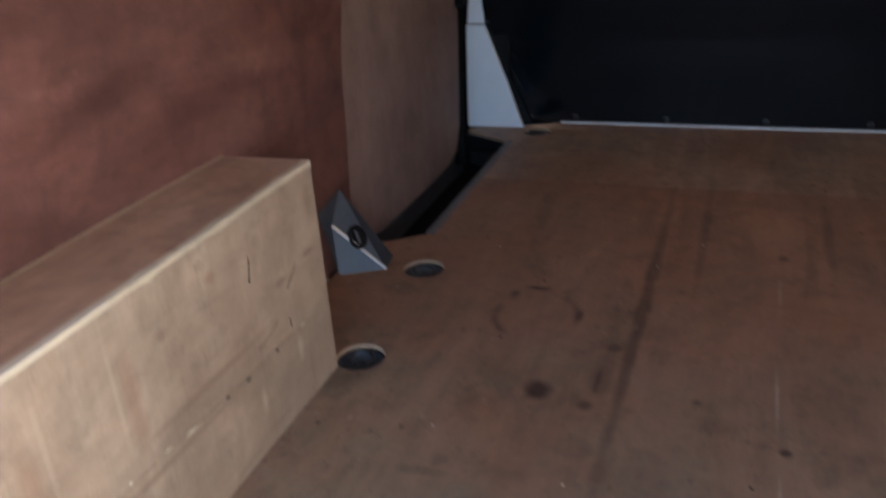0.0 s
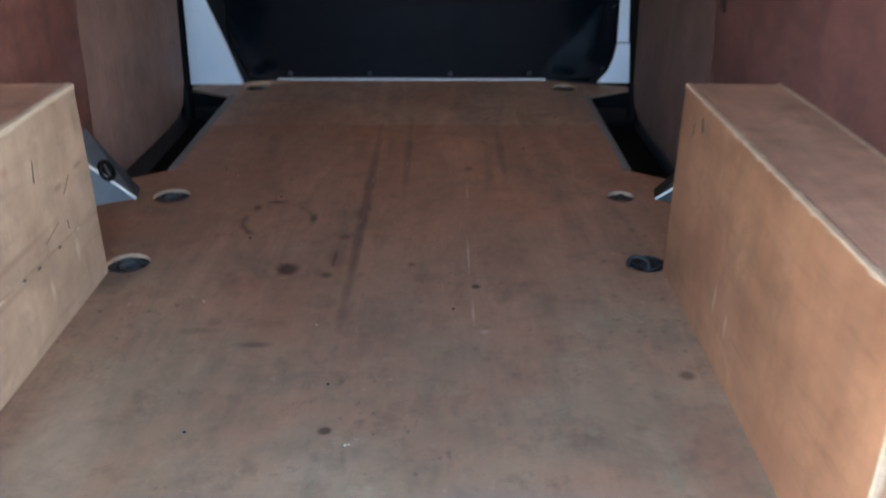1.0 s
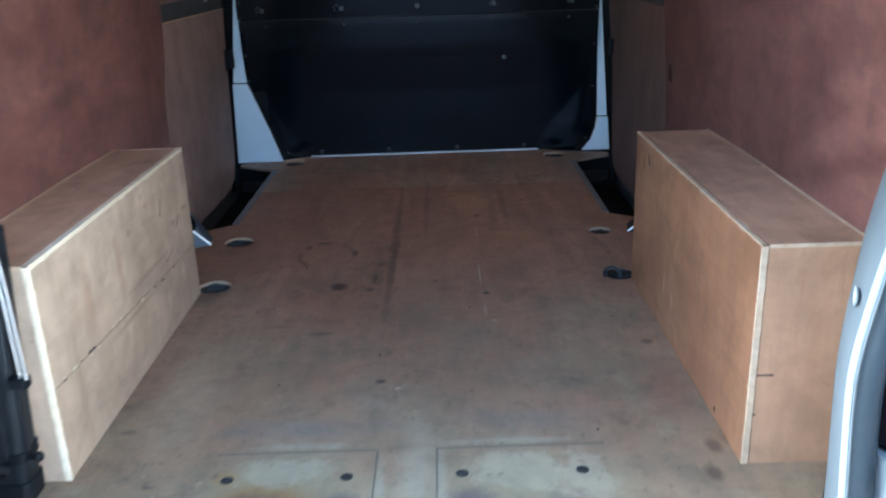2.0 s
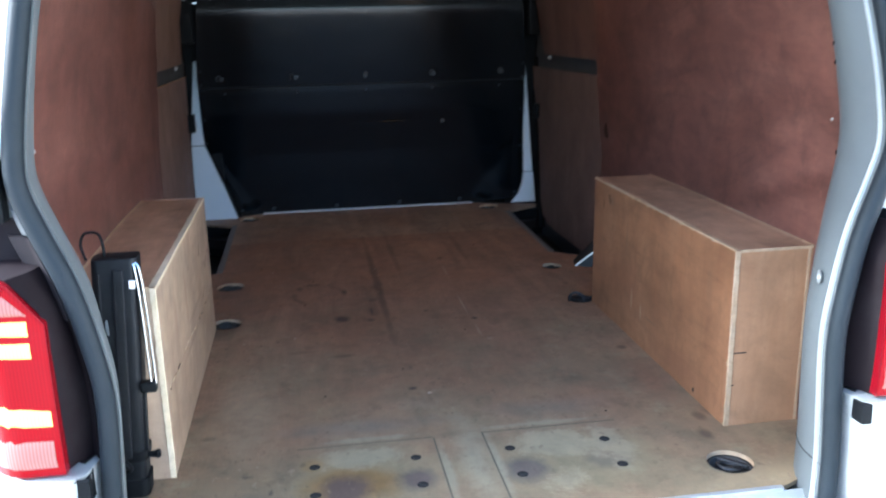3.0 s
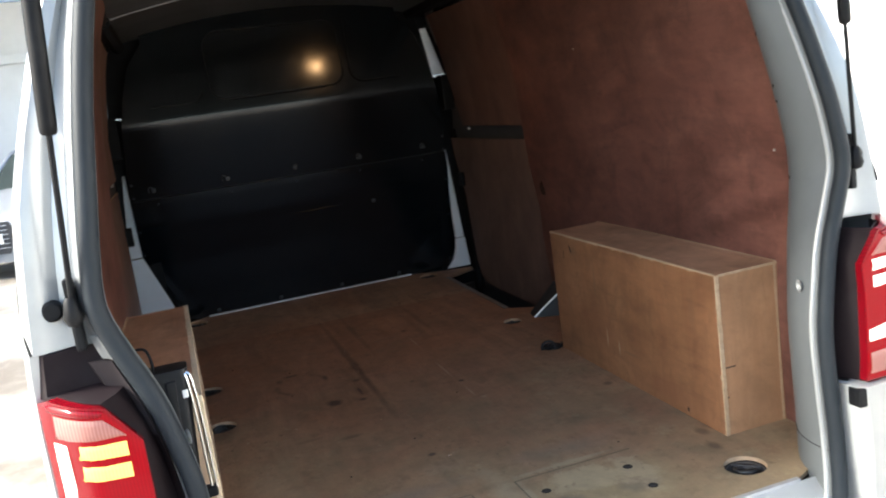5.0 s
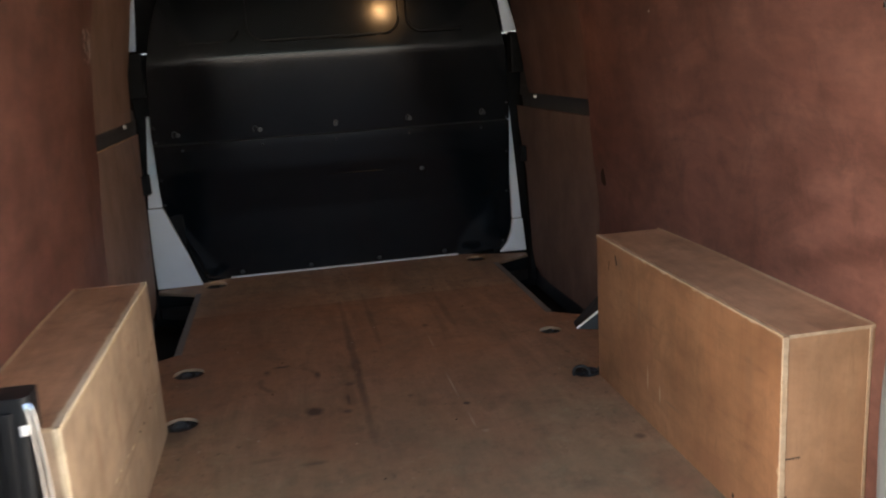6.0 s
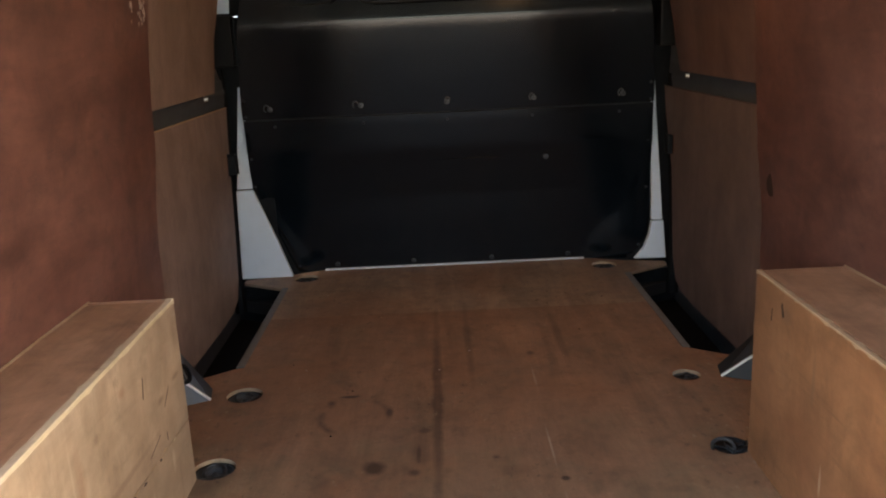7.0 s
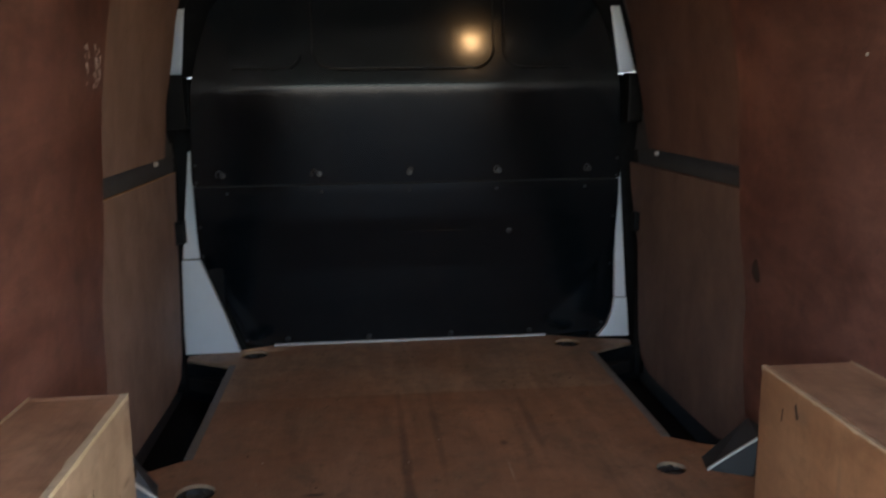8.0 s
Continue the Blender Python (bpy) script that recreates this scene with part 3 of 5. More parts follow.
def building():
    b = tagged(new("wall_north"), "white rendered building wall behind the parked cars", "building wall", kind="structure")
    b.matrix_basis = Matrix.Translation((0, 15.4, GROUND))
    part("wall", box(-16, 0, 0, 14, 0.3, 5.2, 0.01), M_WALLW, b)
    part("canopy", box(-16, -2.6, 4.02, 14, -0.004, 4.35, 0.02), M_WALLW, b)
    part("fascia_beam", box(-16, -2.72, 3.86, 14, -2.6, 3.98, 0.01), M_BEAM, b, "blue-grey steel beam along the canopy")
    part("lower_rail", box(-16, -2.70, 3.60, 14, -2.62, 3.66, 0.01), M_BEAM, b)
    part("ledge", box(-16, -0.16, 2.95, 14, -0.004, 3.10, 0.01), M_WALLW, b)
    part("bulkhead_light", box(-1.15, -0.12, 2.62, -1.03, -0.004, 2.86, 0.02), M_BAND, b, "small dark wall light")


building()
# added wall, kept close and very white to bounce sunlight into the van
east = tagged(new("wall_east"), "added white wall that bounces light into the van", "building wall", kind="structure")
part("wall", box(5.5, -9, GROUND, 5.8, 15.4, 4.6, 0.01), M_WALLE, east)

# unseen wall, added to hold back sky light from the west
west = tagged(new("wall_west"), "unseen white wall added in the west to block sky light", "building wall", kind="structure")
part("wall", box(-9.3, 4.0, GROUND, -9.0, 15.4, 4.4, 0.01), M_WALLW, west)

# ---- the van: load floor ----
REAR, SEAM = 0.075, 2.315
EYES = [(s * x, y) for s in (-1, 1) for x, y in ((0.548, 0.185), (0.583, 1.292), (0.600, 1.692), (0.592, 2.80))]
R_EYE = {(0.600, 1.692): 0.038, (0.583, 1.292): 0.043}


def r_eye(x, y):
    """The radius of a floor hole; two of them are smaller."""
    return R_EYE.get((x, y), 0.049)


floor = tagged(new("floor"), "worn brown plywood load floor of a panel van", "floor", kind="structure")
half = [(0.0, REAR), (0.61, REAR), (0.67, REAR + 0.03), (0.80, 0.26), (0.80, 1.52), (0.795, 1.80), (0.745, 1.825), (0.662, 1.885), (0.662, SEAM - 0.0015)]
rear_sheet = half[1:] + [(-x, y) for x, y in reversed(half[1:])]
near = [circle(x, y, r_eye(x, y)) for x, y in EYES if y < SEAM]
far = [circle(x, y, r_eye(x, y)) for x, y in EYES if y > SEAM]
part("floor_sheet", slab(rear_sheet, -0.011, 0.0, near), M_FLOOR, floor)
half = [(0.662, SEAM + 0.0015), (0.662, 2.672), (0.835, 2.775), (0.835, 2.812), (0.67, 2.856), (0.532, 2.918)]
front_sheet = half + [(-x, y) for x, y in reversed(half)]
part("floor_sheet", slab(front_sheet, -0.011, -0.0006, far), M_FLOORF, floor, "paler plywood strip in front of the bulkhead")
for x, y in EYES:
    part("cut_edge", lathe(((r_eye(x, y) + 0.0002, -0.011), (r_eye(x, y) + 0.0002, -0.0009), (r_eye(x, y) - 0.0005, -0.0009), (r_eye(x, y) - 0.0005, -0.011), (r_eye(x, y) + 0.0002, -0.011)), 28, Matrix.Translation((x, y, 0))), M_RINGS if (x, y) == (0.583, 1.292) else M_EDGE, floor,
         "pale raw plywood rim of a cut hole", smooth=True)
part("subfloor", slab(rear_sheet, -0.12, -0.075), M_HOLE, floor)
part("subfloor", slab(front_sheet, -0.12, -0.075), M_HOLE, floor)
for s in (-1, 1):
    part("edge_trim", box(s * 0.645, 1.888, 0.0005, s * 0.664, 2.672, 0.0030, 0.001), M_DULL, floor, "scuffed aluminium trim along the step")
    part("edge_trim_lip", box(s * 0.664, 1.888, -0.03, s * 0.667, 2.672, 0.0030), M_DULL, floor)
part("sill_strip", box(-0.60, REAR - 0.014, -0.012, 0.60, REAR - 0.0005, 0.004, 0.002), M_TRIM, floor, "bright metal strip on the loading edge")
part("bulkhead_strip", box(-0.53, 2.900, -0.0002, 0.53, 2.9115, 0.007, 0.001), M_STRIP, floor, "bright metal strip under the bulkhead")
# routed outlines and bolt holes of two removed plates
for s, x0, x1 in ((-1, -0.36, -0.056), (1, 0.057, 0.377)):
    part("routed_line", box(x0, 0.416, 0.0002, x1, 0.420, 0.0007), M_GROOVE, floor, "dirty routed line in the floor")
    part("routed_line", box(x0 if s > 0 else x1, REAR + 0.02, 0.0002, (x0 if s > 0 else x1) + 0.004, 0.415, 0.0006), M_GROOVE, floor)
    for x in (0.105, 0.323):
        for y in (0.334, 0.221):
            part("bolt_hole", lathe(((0.0, 0.0004), (0.007, 0.0004), (0.009, 0.0013), (0.012, 0.0002)), 14, Matrix.Translation((s * x, y, 0))), M_HOLE, floor, smooth=True)
random.seed(4)
for k in range(26):
    x, y = random.uniform(-0.55, 0.55), random.uniform(0.45, 2.75)
    part("crumb", lathe(((0, 0.0025), (0.002, 0.002), (0.003, 0.0003)), 6, Matrix.Translation((x, y, 0))), random.choice((M_EDGE, M_HOLE, M_FILM)), floor)

# ---- step wells inside the sliding doors ----
for s, nm in ((-1, "left"), (1, "right")):
    well = tagged(new("step_well"), "black rubber step well inside the sliding door", "step well", kind="structure")
    out = [(s * 0.6675, 1.87), (s * 0.6675, 2.68), (s * 0.85, 2.79), (s * 0.90, 2.79), (s * 0.90, 1.80), (s * 0.745, 1.80)]
    part("tread", slab(out, -0.20, -0.155), M_RUBBER, well)
    part("well_front", box(s * 0.66, 2.782, -0.20, s * 0.95, 2.80, -0.02), M_RUBBER, well)
    part("well_rear", box(s * 0.66, 1.79, -0.20, s * 0.95, 1.80, -0.02), M_RUBBER, well)
    part("riser", box(s * 0.669, 1.87, -0.155, s * 0.675, 2.68, -0.02), M_RUBBER, well)

# ---- plywood walls ----
LOW = ((0.0, 0.792), (0.30, 0.79), (0.64, 0.802), (0.72, 0.796), (0.86, 0.768), (1.00, 0.733), (1.13, 0.702), (1.25, 0.664), (1.345, 0.63))
HIGH = ((0.0, 0.815), (0.40, 0.810), (0.72, 0.798), (0.93, 0.777), (1.10, 0.752), (1.20, 0.735), (1.28, 0.715), (1.345, 0.69))


def wall_x(y, z):
    k = min(max((y - 0.27) / 1.54, 0), 1)
    k = k * k * (3 - 2 * k) if k < 1 else 1
    bow = 0.016 * (max(0.0, y - 1.35) / 0.45) ** 2
    bow -= 0.014 * math.sin(math.pi * min(max((y - 0.85) / 0.96, 0.0), 1.0)) ** 2
    return lerp(LOW, z) + (lerp(HIGH, z) - lerp(LOW, z)) * min(1, k * 1.6) + bow


# the sheet's cut end wanders a little
EDGE = ((0.0, -0.055), (0.14, -0.05), (0.26, -0.022), (0.40, -0.028), (0.55, 0.0), (0.69, 0.026), (0.76, 0.02), (0.90, 0.0), (1.30, 0.0))
for s, nm in ((-1, "wall_left"), (1, "wall_right")):
    w = tagged(new(nm), "red-brown plywood lining on the van's side wall", "wall", kind="structure")
    zs = [0.0015, 0.1, 0.2, 0.3, 0.4, 0.5, 0.58, 0.64, 0.68, 0.72, 0.79, 0.86, 0.93, 1.0, 1.08, 1.13, 1.2, 1.25, 1.29, 1.335]
    ys = [0.27, 0.45, 0.65, 0.85, 0.95, 1.05, 1.15, 1.25, 1.35, 1.45, 1.55, 1.65, 1.73, 1.835]
    part("wall_sheet", sheet([[(s * wall_x(y, z), y + (lerp(EDGE, z) + 0.004 * math.sin(z * 23 + s) if y > 1.8 else 0), z) for y in ys] for z in zs], 0.009, flip=(s > 0)), M_WALL, w, smooth=True)
    random.seed(11 + s)
    off = 0.0098 if s < 0 else 0.0005
    spots = [(0.321, 0.699), (1.213, 1.016), (0.846, 0.693), (1.74, 0.735), (0.55, 1.12), (1.45, 0.60)]
    for y, z in (spots[:1] if s < 0 else spots[:2] + spots[4:5]):
        z += random.uniform(-0.01, 0.01)
        part("screw", lathe(((0, 0.002), (0.003, 0.0016), (0.0042, 0)), 8, Matrix.Translation((s * (wall_x(y, z) - off), y, z)) @ pose(0, 0, 0, 0, -90 * s, 0)), M_SCREW, w, smooth=True)
    if s > 0:
        part("knot", lathe(((0, 0.0006), (0.020, 0.0005), (0.027, 0.0003), (0.030, 0.0)), 20, Matrix.Translation((s * (wall_x(1.725, 0.505) - off), 1.725, 0.505)) @ pose(0, 0, 0, 0, -90 * s, 0)), M_SCUFF, w, "dark brown knot in the lining")
    # chips of film torn from the sheet edge
    if s < 0:
        for k in range(34):
            y = random.choice((1.79, 1.775, 1.76, 1.74, 1.66, 1.63)) + random.uniform(-0.015, 0.012)
            z = 1.02 + random.uniform(-0.04, 0.05)
            h, b = random.uniform(0.002, 0.010), random.uniform(0.0010, 0.0035)
            part("torn_film", slab([(0, -h), (b, -0.2 * h), (b + 0.001, h), (-0.4 * b, 0.4 * h)], 0, 0.0008, (), lambda u, v, q, y=y, z=z: (s * (wall_x(y, z) - off - q), y + u, z + v)), M_FILM, w)

# ---- lined door panels, with the metal band between them ----
for s in (-1, 1):
    d = tagged(new("sliding_door_lining"), "brown plywood door lining in two pieces with a dark metal band between", "door lining", kind="structure")

    def place(u, v, q, s=s):
        x = 0.837 if v < 0.72 else lerp(HIGH, v) + 0.028
        swing = 0.030 * max(0.0, min(1.0, (v - 0.72) / 0.2)) if s < 0 else 0.0
        return (s * (x + (swing - 0.016) * (u - 1.82) - q), u, v)

    front = 2.735 if s < 0 else 2.80
    lower = [(1.76, 0.10), (1.80, 0.035), (1.90, -0.032), (1.98, -0.045), (2.40, -0.047), (2.53, -0.040), (2.605, -0.015), (2.645, 0.06), (2.665, 0.20),
             (2.69, 0.40), (front - 0.02, 0.60), (front, 0.688), (1.76, 0.692)]
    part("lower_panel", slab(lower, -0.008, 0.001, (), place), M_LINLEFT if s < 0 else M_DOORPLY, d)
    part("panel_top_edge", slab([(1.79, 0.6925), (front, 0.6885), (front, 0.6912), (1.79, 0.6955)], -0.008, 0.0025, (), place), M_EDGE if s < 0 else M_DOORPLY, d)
    upper = []
    for v in (0.757, 0.80, 0.84, 0.88, 0.93, 1.02, 1.10, 1.20, 1.28, 1.30):
        end = lerp(((0.757, 2.53), (0.86, 2.58), (1.05, 2.64), (1.3, 2.64)) if s < 0 else ((0.757, 2.56), (0.86, 2.59), (1.05, 2.62), (1.3, 2.64)), v)
        upper.append([place(1.79 + (end - 1.79) * k / 3, v, 0.001) for k in range(4)])
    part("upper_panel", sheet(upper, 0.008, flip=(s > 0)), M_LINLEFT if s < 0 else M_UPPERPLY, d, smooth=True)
    band = [[place(u, v, -0.014 if k == 0 else -0.019) for u in (1.79, 2.2, 2.74)] for k, v in enumerate((0.66, 0.72, 0.79))]
    part("door_band", sheet(band, 0.004, flip=(s > 0)), M_BAND, d, "dark grey painted metal band")
    turn_up = [[place(u, v, -0.017 - 0.01 * k) for k, v in enumerate((0.74, 0.80, 0.88))] for u in (2.55, 2.64, 2.75)]
    part("band_end", sheet(turn_up, 0.004), M_BAND, d, "grey metal end of the band turned upwards")
    part("door_skin", sheet([[(s * (lerp(HIGH, z) + 0.058 + 0.10 * max(0.0, y - 2.3) * (z > 0.75)), y, z) for y in (1.79, 2.3, 2.80)] for z in (-0.2, 0.3, 0.7, 1.0, 1.2, 1.36)], 0.004, flip=(s > 0)), M_BAND, d)
    part("door_seal", tube(spline([(s * 0.845, 2.715, -0.10), (s * 0.848, 2.72, 0.2), (s * 0.845, 2.765, 0.7), (s * 0.852, 2.715, 1.0), (s * 0.80, 2.70, 1.27), (s * 0.74, 2.4, 1.335), (s * 0.70, 1.85, 1.335)], 8), 0.022, 8), M_RUBBER, d, smooth=True)
    part("latch", box(s * 0.775, 2.70, 0.84, s * 0.835, 2.77, 1.015, 0.008), M_RUBBER, d, "black door latch")
    part("catch", box(s * 0.800, 2.67, 0.45, s * 0.822, 2.715, 0.52, 0.006), M_RUBBER, d)
    part("screw", lathe(((0, 0.007), (0.007, 0.006), (0.010, -0.006)), 10, Matrix.Translation((s * 0.822, 2.475 if s < 0 else 2.52, 0.742)) @ pose(0, 0, 0, 0, -90 * s, 0)), M_SCREW, d, smooth=True)

# ---- white-silver body pillars beside the bulkhead ----
for s in (-1, 1):
    p = tagged(new("front_pillar"), "pale silver painted body pillar beside the black bulkhead", "pillar", kind="structure")
    yy = 2.845 if s < 0 else 2.875
    seam = 0.362 if s < 0 else 0.157

    def face(u, v, q, s=s, yy=yy):
        return (s * u, yy - q - 0.03 * max(0, u - 0.74), v)

    if s < 0:
        foot = [(0.650, 0.0), (0.855, 0.0), (0.842, seam - 0.003), (0.778, seam - 0.003), (0.742, 0.262), (0.70, 0.15)]
    else:
        foot = [(0.728, 0.0), (0.855, 0.0), (0.842, seam - 0.003), (0.794, seam - 0.003), (0.786, 0.10), (0.766, 0.045)]
    part("pillar_foot", slab(foot, -0.01, 0.012, (), face, 0.003), M_WHITE, p)
    part("pillar_strip", slab([(0.778 if s < 0 else 0.794, seam + 0.002), (0.838, seam + 0.002), (0.795, 0.755), (0.783, 0.755)], -0.01, 0.010, (), face, 0.002), M_WHITE, p)
    top = [(0.802, 1.018), (0.862, 1.018), (0.818, 1.25), (0.778, 1.25)] if s < 0 else [(0.793, 1.015), (0.852, 1.022), (0.786, 1.259), (0.755, 1.259)]
    part("pillar_top", slab(top, -0.002, 0.002, (), face), M_DAY, p, "pale translucent trim glowing with daylight from the cab")
    i0, i1, o0, o1 = top[0], top[3], top[1], top[2]
    part("pillar_trim", slab([(0.70, 1.013), i0, i1, (0.72, 1.36), (0.60, 1.36)], -0.012, -0.004, (), face), M_RUBBER, p)
    part("pillar_trim", slab([o0, (o0[0] + 0.03, 1.013), (o1[0] + 0.03, 1.26), (0.80, 1.36), (0.722, 1.36), (i1[0], i1[1] + 0.002), o1], -0.012, -0.004, (), face), M_RUBBER, p)
    part("pillar_back", slab([(0.70, -0.05), (0.93, -0.05), (0.92, 0.6), (0.86, 1.012), (0.66, 1.012), (0.70, 0.8)], -0.02, -0.0125, (), face), M_RUBBER, p)

# ---- black bulkhead ----
bulk = empty("bulkhead", (0, 2.85, 0), "glossy black steel bulkhead with two bolted panels and a blanked window", "bulkhead", kind="structure")
BW = ((0.0, 0.635), (0.06, 0.662), (0.16, 0.70), (0.26, 0.742), (0.33, 0.782), (0.48, 0.778), (0.70, 0.774), (0.95, 0.752), (1.10, 0.722), (1.24, 0.672), (1.33, 0.60))
BWR = ((0.0, 0.722), (0.045, 0.758), (0.10, 0.778), (0.157, 0.786), (0.33, 0.782))
BY = ((0.0, 0.0), (0.10, -0.002), (0.30, -0.010), (0.45, -0.030), (0.60, -0.056), (0.632, -0.060), (0.636, -0.070), (0.80, -0.103), (0.945, -0.1330), (0.957, -0.1353), (0.965, -0.1366), (0.971, -0.1373), (0.977, -0.1376), (0.983, -0.1375), (0.989, -0.1370), (0.997, -0.1362), (1.012, -0.1345), (1.03, -0.1324), (1.07, -0.1278), (1.20, -0.1127), (1.43, -0.0860))


def half_width(x, z):
    return lerp(BWR, z) if x > 0 and z < 0.33 else lerp(BW, z)


# corner facets: inner and outer crease at each height, for the two sides
FOLD = {1: (((0.0, 0.505), (0.028, 0.518), (0.117, 0.563), (0.18, 0.63), (0.316, 0.722), (0.42, 0.748), (0.484, 0.757)), ((0.0, 0.697), (0.484, 0.757))),
        -1: (((0.0, 0.54), (0.10, 0.60), (0.185, 0.653), (0.258, 0.694), (0.33, 0.735), (0.40, 0.76)), ((0.0, 0.612), (0.103, 0.650), (0.19, 0.694), (0.323, 0.758), (0.40, 0.766)))}


def bulk_y(x, z):
    """The panel's depth: pressed in at the middle, with a flat facet folded out of each lower corner."""
    inner, outer = FOLD[1 if x > 0 else -1]
    a = abs(x)
    fold = 0.0
    if z < inner[-1][0]:
        i, o = lerp(inner, z), lerp(outer, z)
        fold = 0.11 * max(0.0, min(a, o) - i)
    return lerp(BY, z) + 0.062 * max(0, 1 - z / 0.5) - fold


def bulk_sheet(z0, z1, n, top=False):
    rows = []
    zs = sorted({z0, z1, *[z for z, _ in BY if z0 < z < z1], *[z0 + (z1 - z0) * k / n for k in range(n + 1)]})
    for z in zs:
        row = []
        for k in range(121):
            x = half_width(k - 60, z) * (-1 + 2 * k / 120)
            zz = min(z, 1.425 - 0.16 * x * x)
            row.append((x, bulk_y(x, zz), zz))
        rows.append(row)
    return rows


part("lower_panel", sheet(bulk_sheet(0.0, 0.632, 36), 0.002), M_BLACK, bulk, smooth=True)
part("upper_panel", sheet(bulk_sheet(0.636, 1.43, 16), 0.002), M_BLACK, bulk, smooth=True)
part("backing", box(-0.84, 0.10, -0.2, 0.84, 0.12, 0.99), M_HOLE, bulk)
part("backing", box(-0.745, 0.10, 0.99, 0.745, 0.12, 1.44), M_HOLE, bulk)
BOLT = ((0, 0.006), (0.005, 0.006), (0.007, 0.004), (0.0072, 0.0015), (0.011, 0.0012), (0.011, 0))
TURN_OUT = pose(0, 0, 0, 90, 0, 0)
for x in (-0.668, -0.327, -0.004, 0.322, 0.656):
    part("bolt", lathe(BOLT, 10, Matrix.Translation((x, bulk_y(x, 0.672) - 0.003, 0.672)) @ TURN_OUT), M_BOLT, bulk, "dull bolt head", smooth=True)
    part("rivet", lathe(((0, 0.004), (0.004, 0.003), (0.006, 0)), 8, Matrix.Translation((x * 0.985, bulk_y(x, 0.605) - 0.003, 0.605)) @ TURN_OUT), M_BOLT, bulk, smooth=True)
for s in (-1, 1):
    for z in ((0.71, 0.648, 0.483, 0.37, 0.25, 0.025) if s < 0 else (0.71, 0.646, 0.486, 0.295, 0.054)):
        x = s * (half_width(s, z) - 0.014)
        part("rivet", lathe(((0, 0.004), (0.004, 0.003), (0.006, 0)), 8, Matrix.Translation((x, bulk_y(x, z) - 0.003, z)) @ TURN_OUT), M_BOLT, bulk, smooth=True)
for x in (-0.478, -0.166, 0.153, 0.465):
    part("bolt", lathe(BOLT, 10, Matrix.Translation((x, bulk_y(x, 0.024) - 0.003, 0.024)) @ TURN_OUT), M_BOLT, bulk, smooth=True)
part("stud", lathe(BOLT, 10, Matrix.Translation((0.37, bulk_y(0.37, 0.44) - 0.003, 0.44)) @ TURN_OUT), M_BOLT, bulk, smooth=True)
# pressed ribs: stiffeners in the lower corners and a long shallow one
part("pressed_rib", tube([Vector((x, bulk_y(x, 0.447) + 0.001, 0.447)) for x in (-0.15, -0.05, 0.06, 0.17, 0.29)], [0.001, 0.004, 0.0045, 0.004, 0.001], 8), M_BLACK, bulk, smooth=True)
for z0, z1, k in ((0.06, 0.325, 1), (0.15, 0.30, 0)):
    zs = [z0 + (z1 - z0) * i / 10 for i in range(11)]
    part("pressed_rib", tube([Vector((-lerp(FOLD[-1][k], z), bulk_y(-lerp(FOLD[-1][k], z), z), z)) for z in zs], [0.0008] + [0.0026 + 0.0012 * k] * 9 + [0.0008], 8), M_BLACK, bulk, smooth=True)
part("panel_gap", tube([Vector((x, bulk_y(x, 0.629) - 0.0005, 0.6325)) for x in [-0.765 + 1.53 * k / 40 for k in range(41)]], 0.0042, 8), M_HOLE, bulk, "dark gap under the upper panel", smooth=True)
# faint clip beside each bolt
for x, dx in ((-0.668, -0.012), (-0.327, -0.02), (-0.004, 0.002), (0.322, -0.008), (0.656, -0.008)):
    part("clip", tube([Vector((x + dx + 0.010 * math.cos(t), bulk_y(x, 0.674) - 0.005, 0.676 + 0.013 * math.sin(t))) for t in [0.3 + 0.5 * k for k in range(9)]], 0.0024, 8), M_CLIP, bulk, "dull wire clip", smooth=True)


def rounded(x0, z0, x1, z1, r, n=5):
    out = []
    for cx, cz, a in ((x1 - r, z0 + r, -90), (x1 - r, z1 - r, 0), (x0 + r, z1 - r, 90), (x0 + r, z0 + r, 180)):
        out += [(cx + r * math.cos(radians(a + 90 * k / n)), cz + r * math.sin(radians(a + 90 * k / n))) for k in range(n + 1)]
    return out


part("window_blank", slab(rounded(-0.332, 1.040, 0.292, 1.345, 0.066), 0.0, 0.003, (), lambda u, v, q: (u, bulk_y(u, v) - 0.001 - q, v), 0.001), M_BLACK, bulk, "black sheet blanking the cab window")


def on_panel(pts, r, mat, name="pressed_rib", closed=False, lift=0.0):
    part(name, tube([Vector((x, bulk_y(x, z) - lift, z)) for x, z in pts], r, 8, closed), mat, bulk, smooth=True)


on_panel(rounded(-0.334, 1.038, 0.294, 1.347, 0.068, 8), 0.0024, M_HOLE, "window_groove", True)
on_panel([p for p in rounded(-0.339, 1.033, 0.299, 1.352, 0.073, 8) if p[0] > 0.2 and p[1] < 1.2] , 0.0026, M_BLACK, "window_seal", False, 0.0004)
on_panel([(-0.25 + 0.05 * k, 1.033) for k in range(10)], 0.0026, M_BLACK, "window_seal", False, 0.0004)
for s in (-1, 1):
    c = -0.02
    corner = [(c + s * 0.348, z) for z in (1.33, 1.25, 1.17, 1.10)] + [(c + s * (0.348 + 0.066 * (1 - math.cos(t))), 1.10 - 0.064 * math.sin(t)) for t in (0.3, 0.6, 0.9, 1.2, 1.5)] + [(c + s * x, 1.035) for x in (0.46, 0.52, 0.58)]
    on_panel(corner if s > 0 else corner[4:8], 0.0028 if s > 0 else 0.0034, M_BLACK)
    on_panel([(x + s * 0.006, z + 0.006) for x, z in (corner if s > 0 else corner[4:])], 0.0020, M_HOLE, "groove")

# ---- ceiling ----
ceil = tagged(new("ceiling"), "bare grey painted steel van roof with pressed bows", "ceiling", kind="structure")


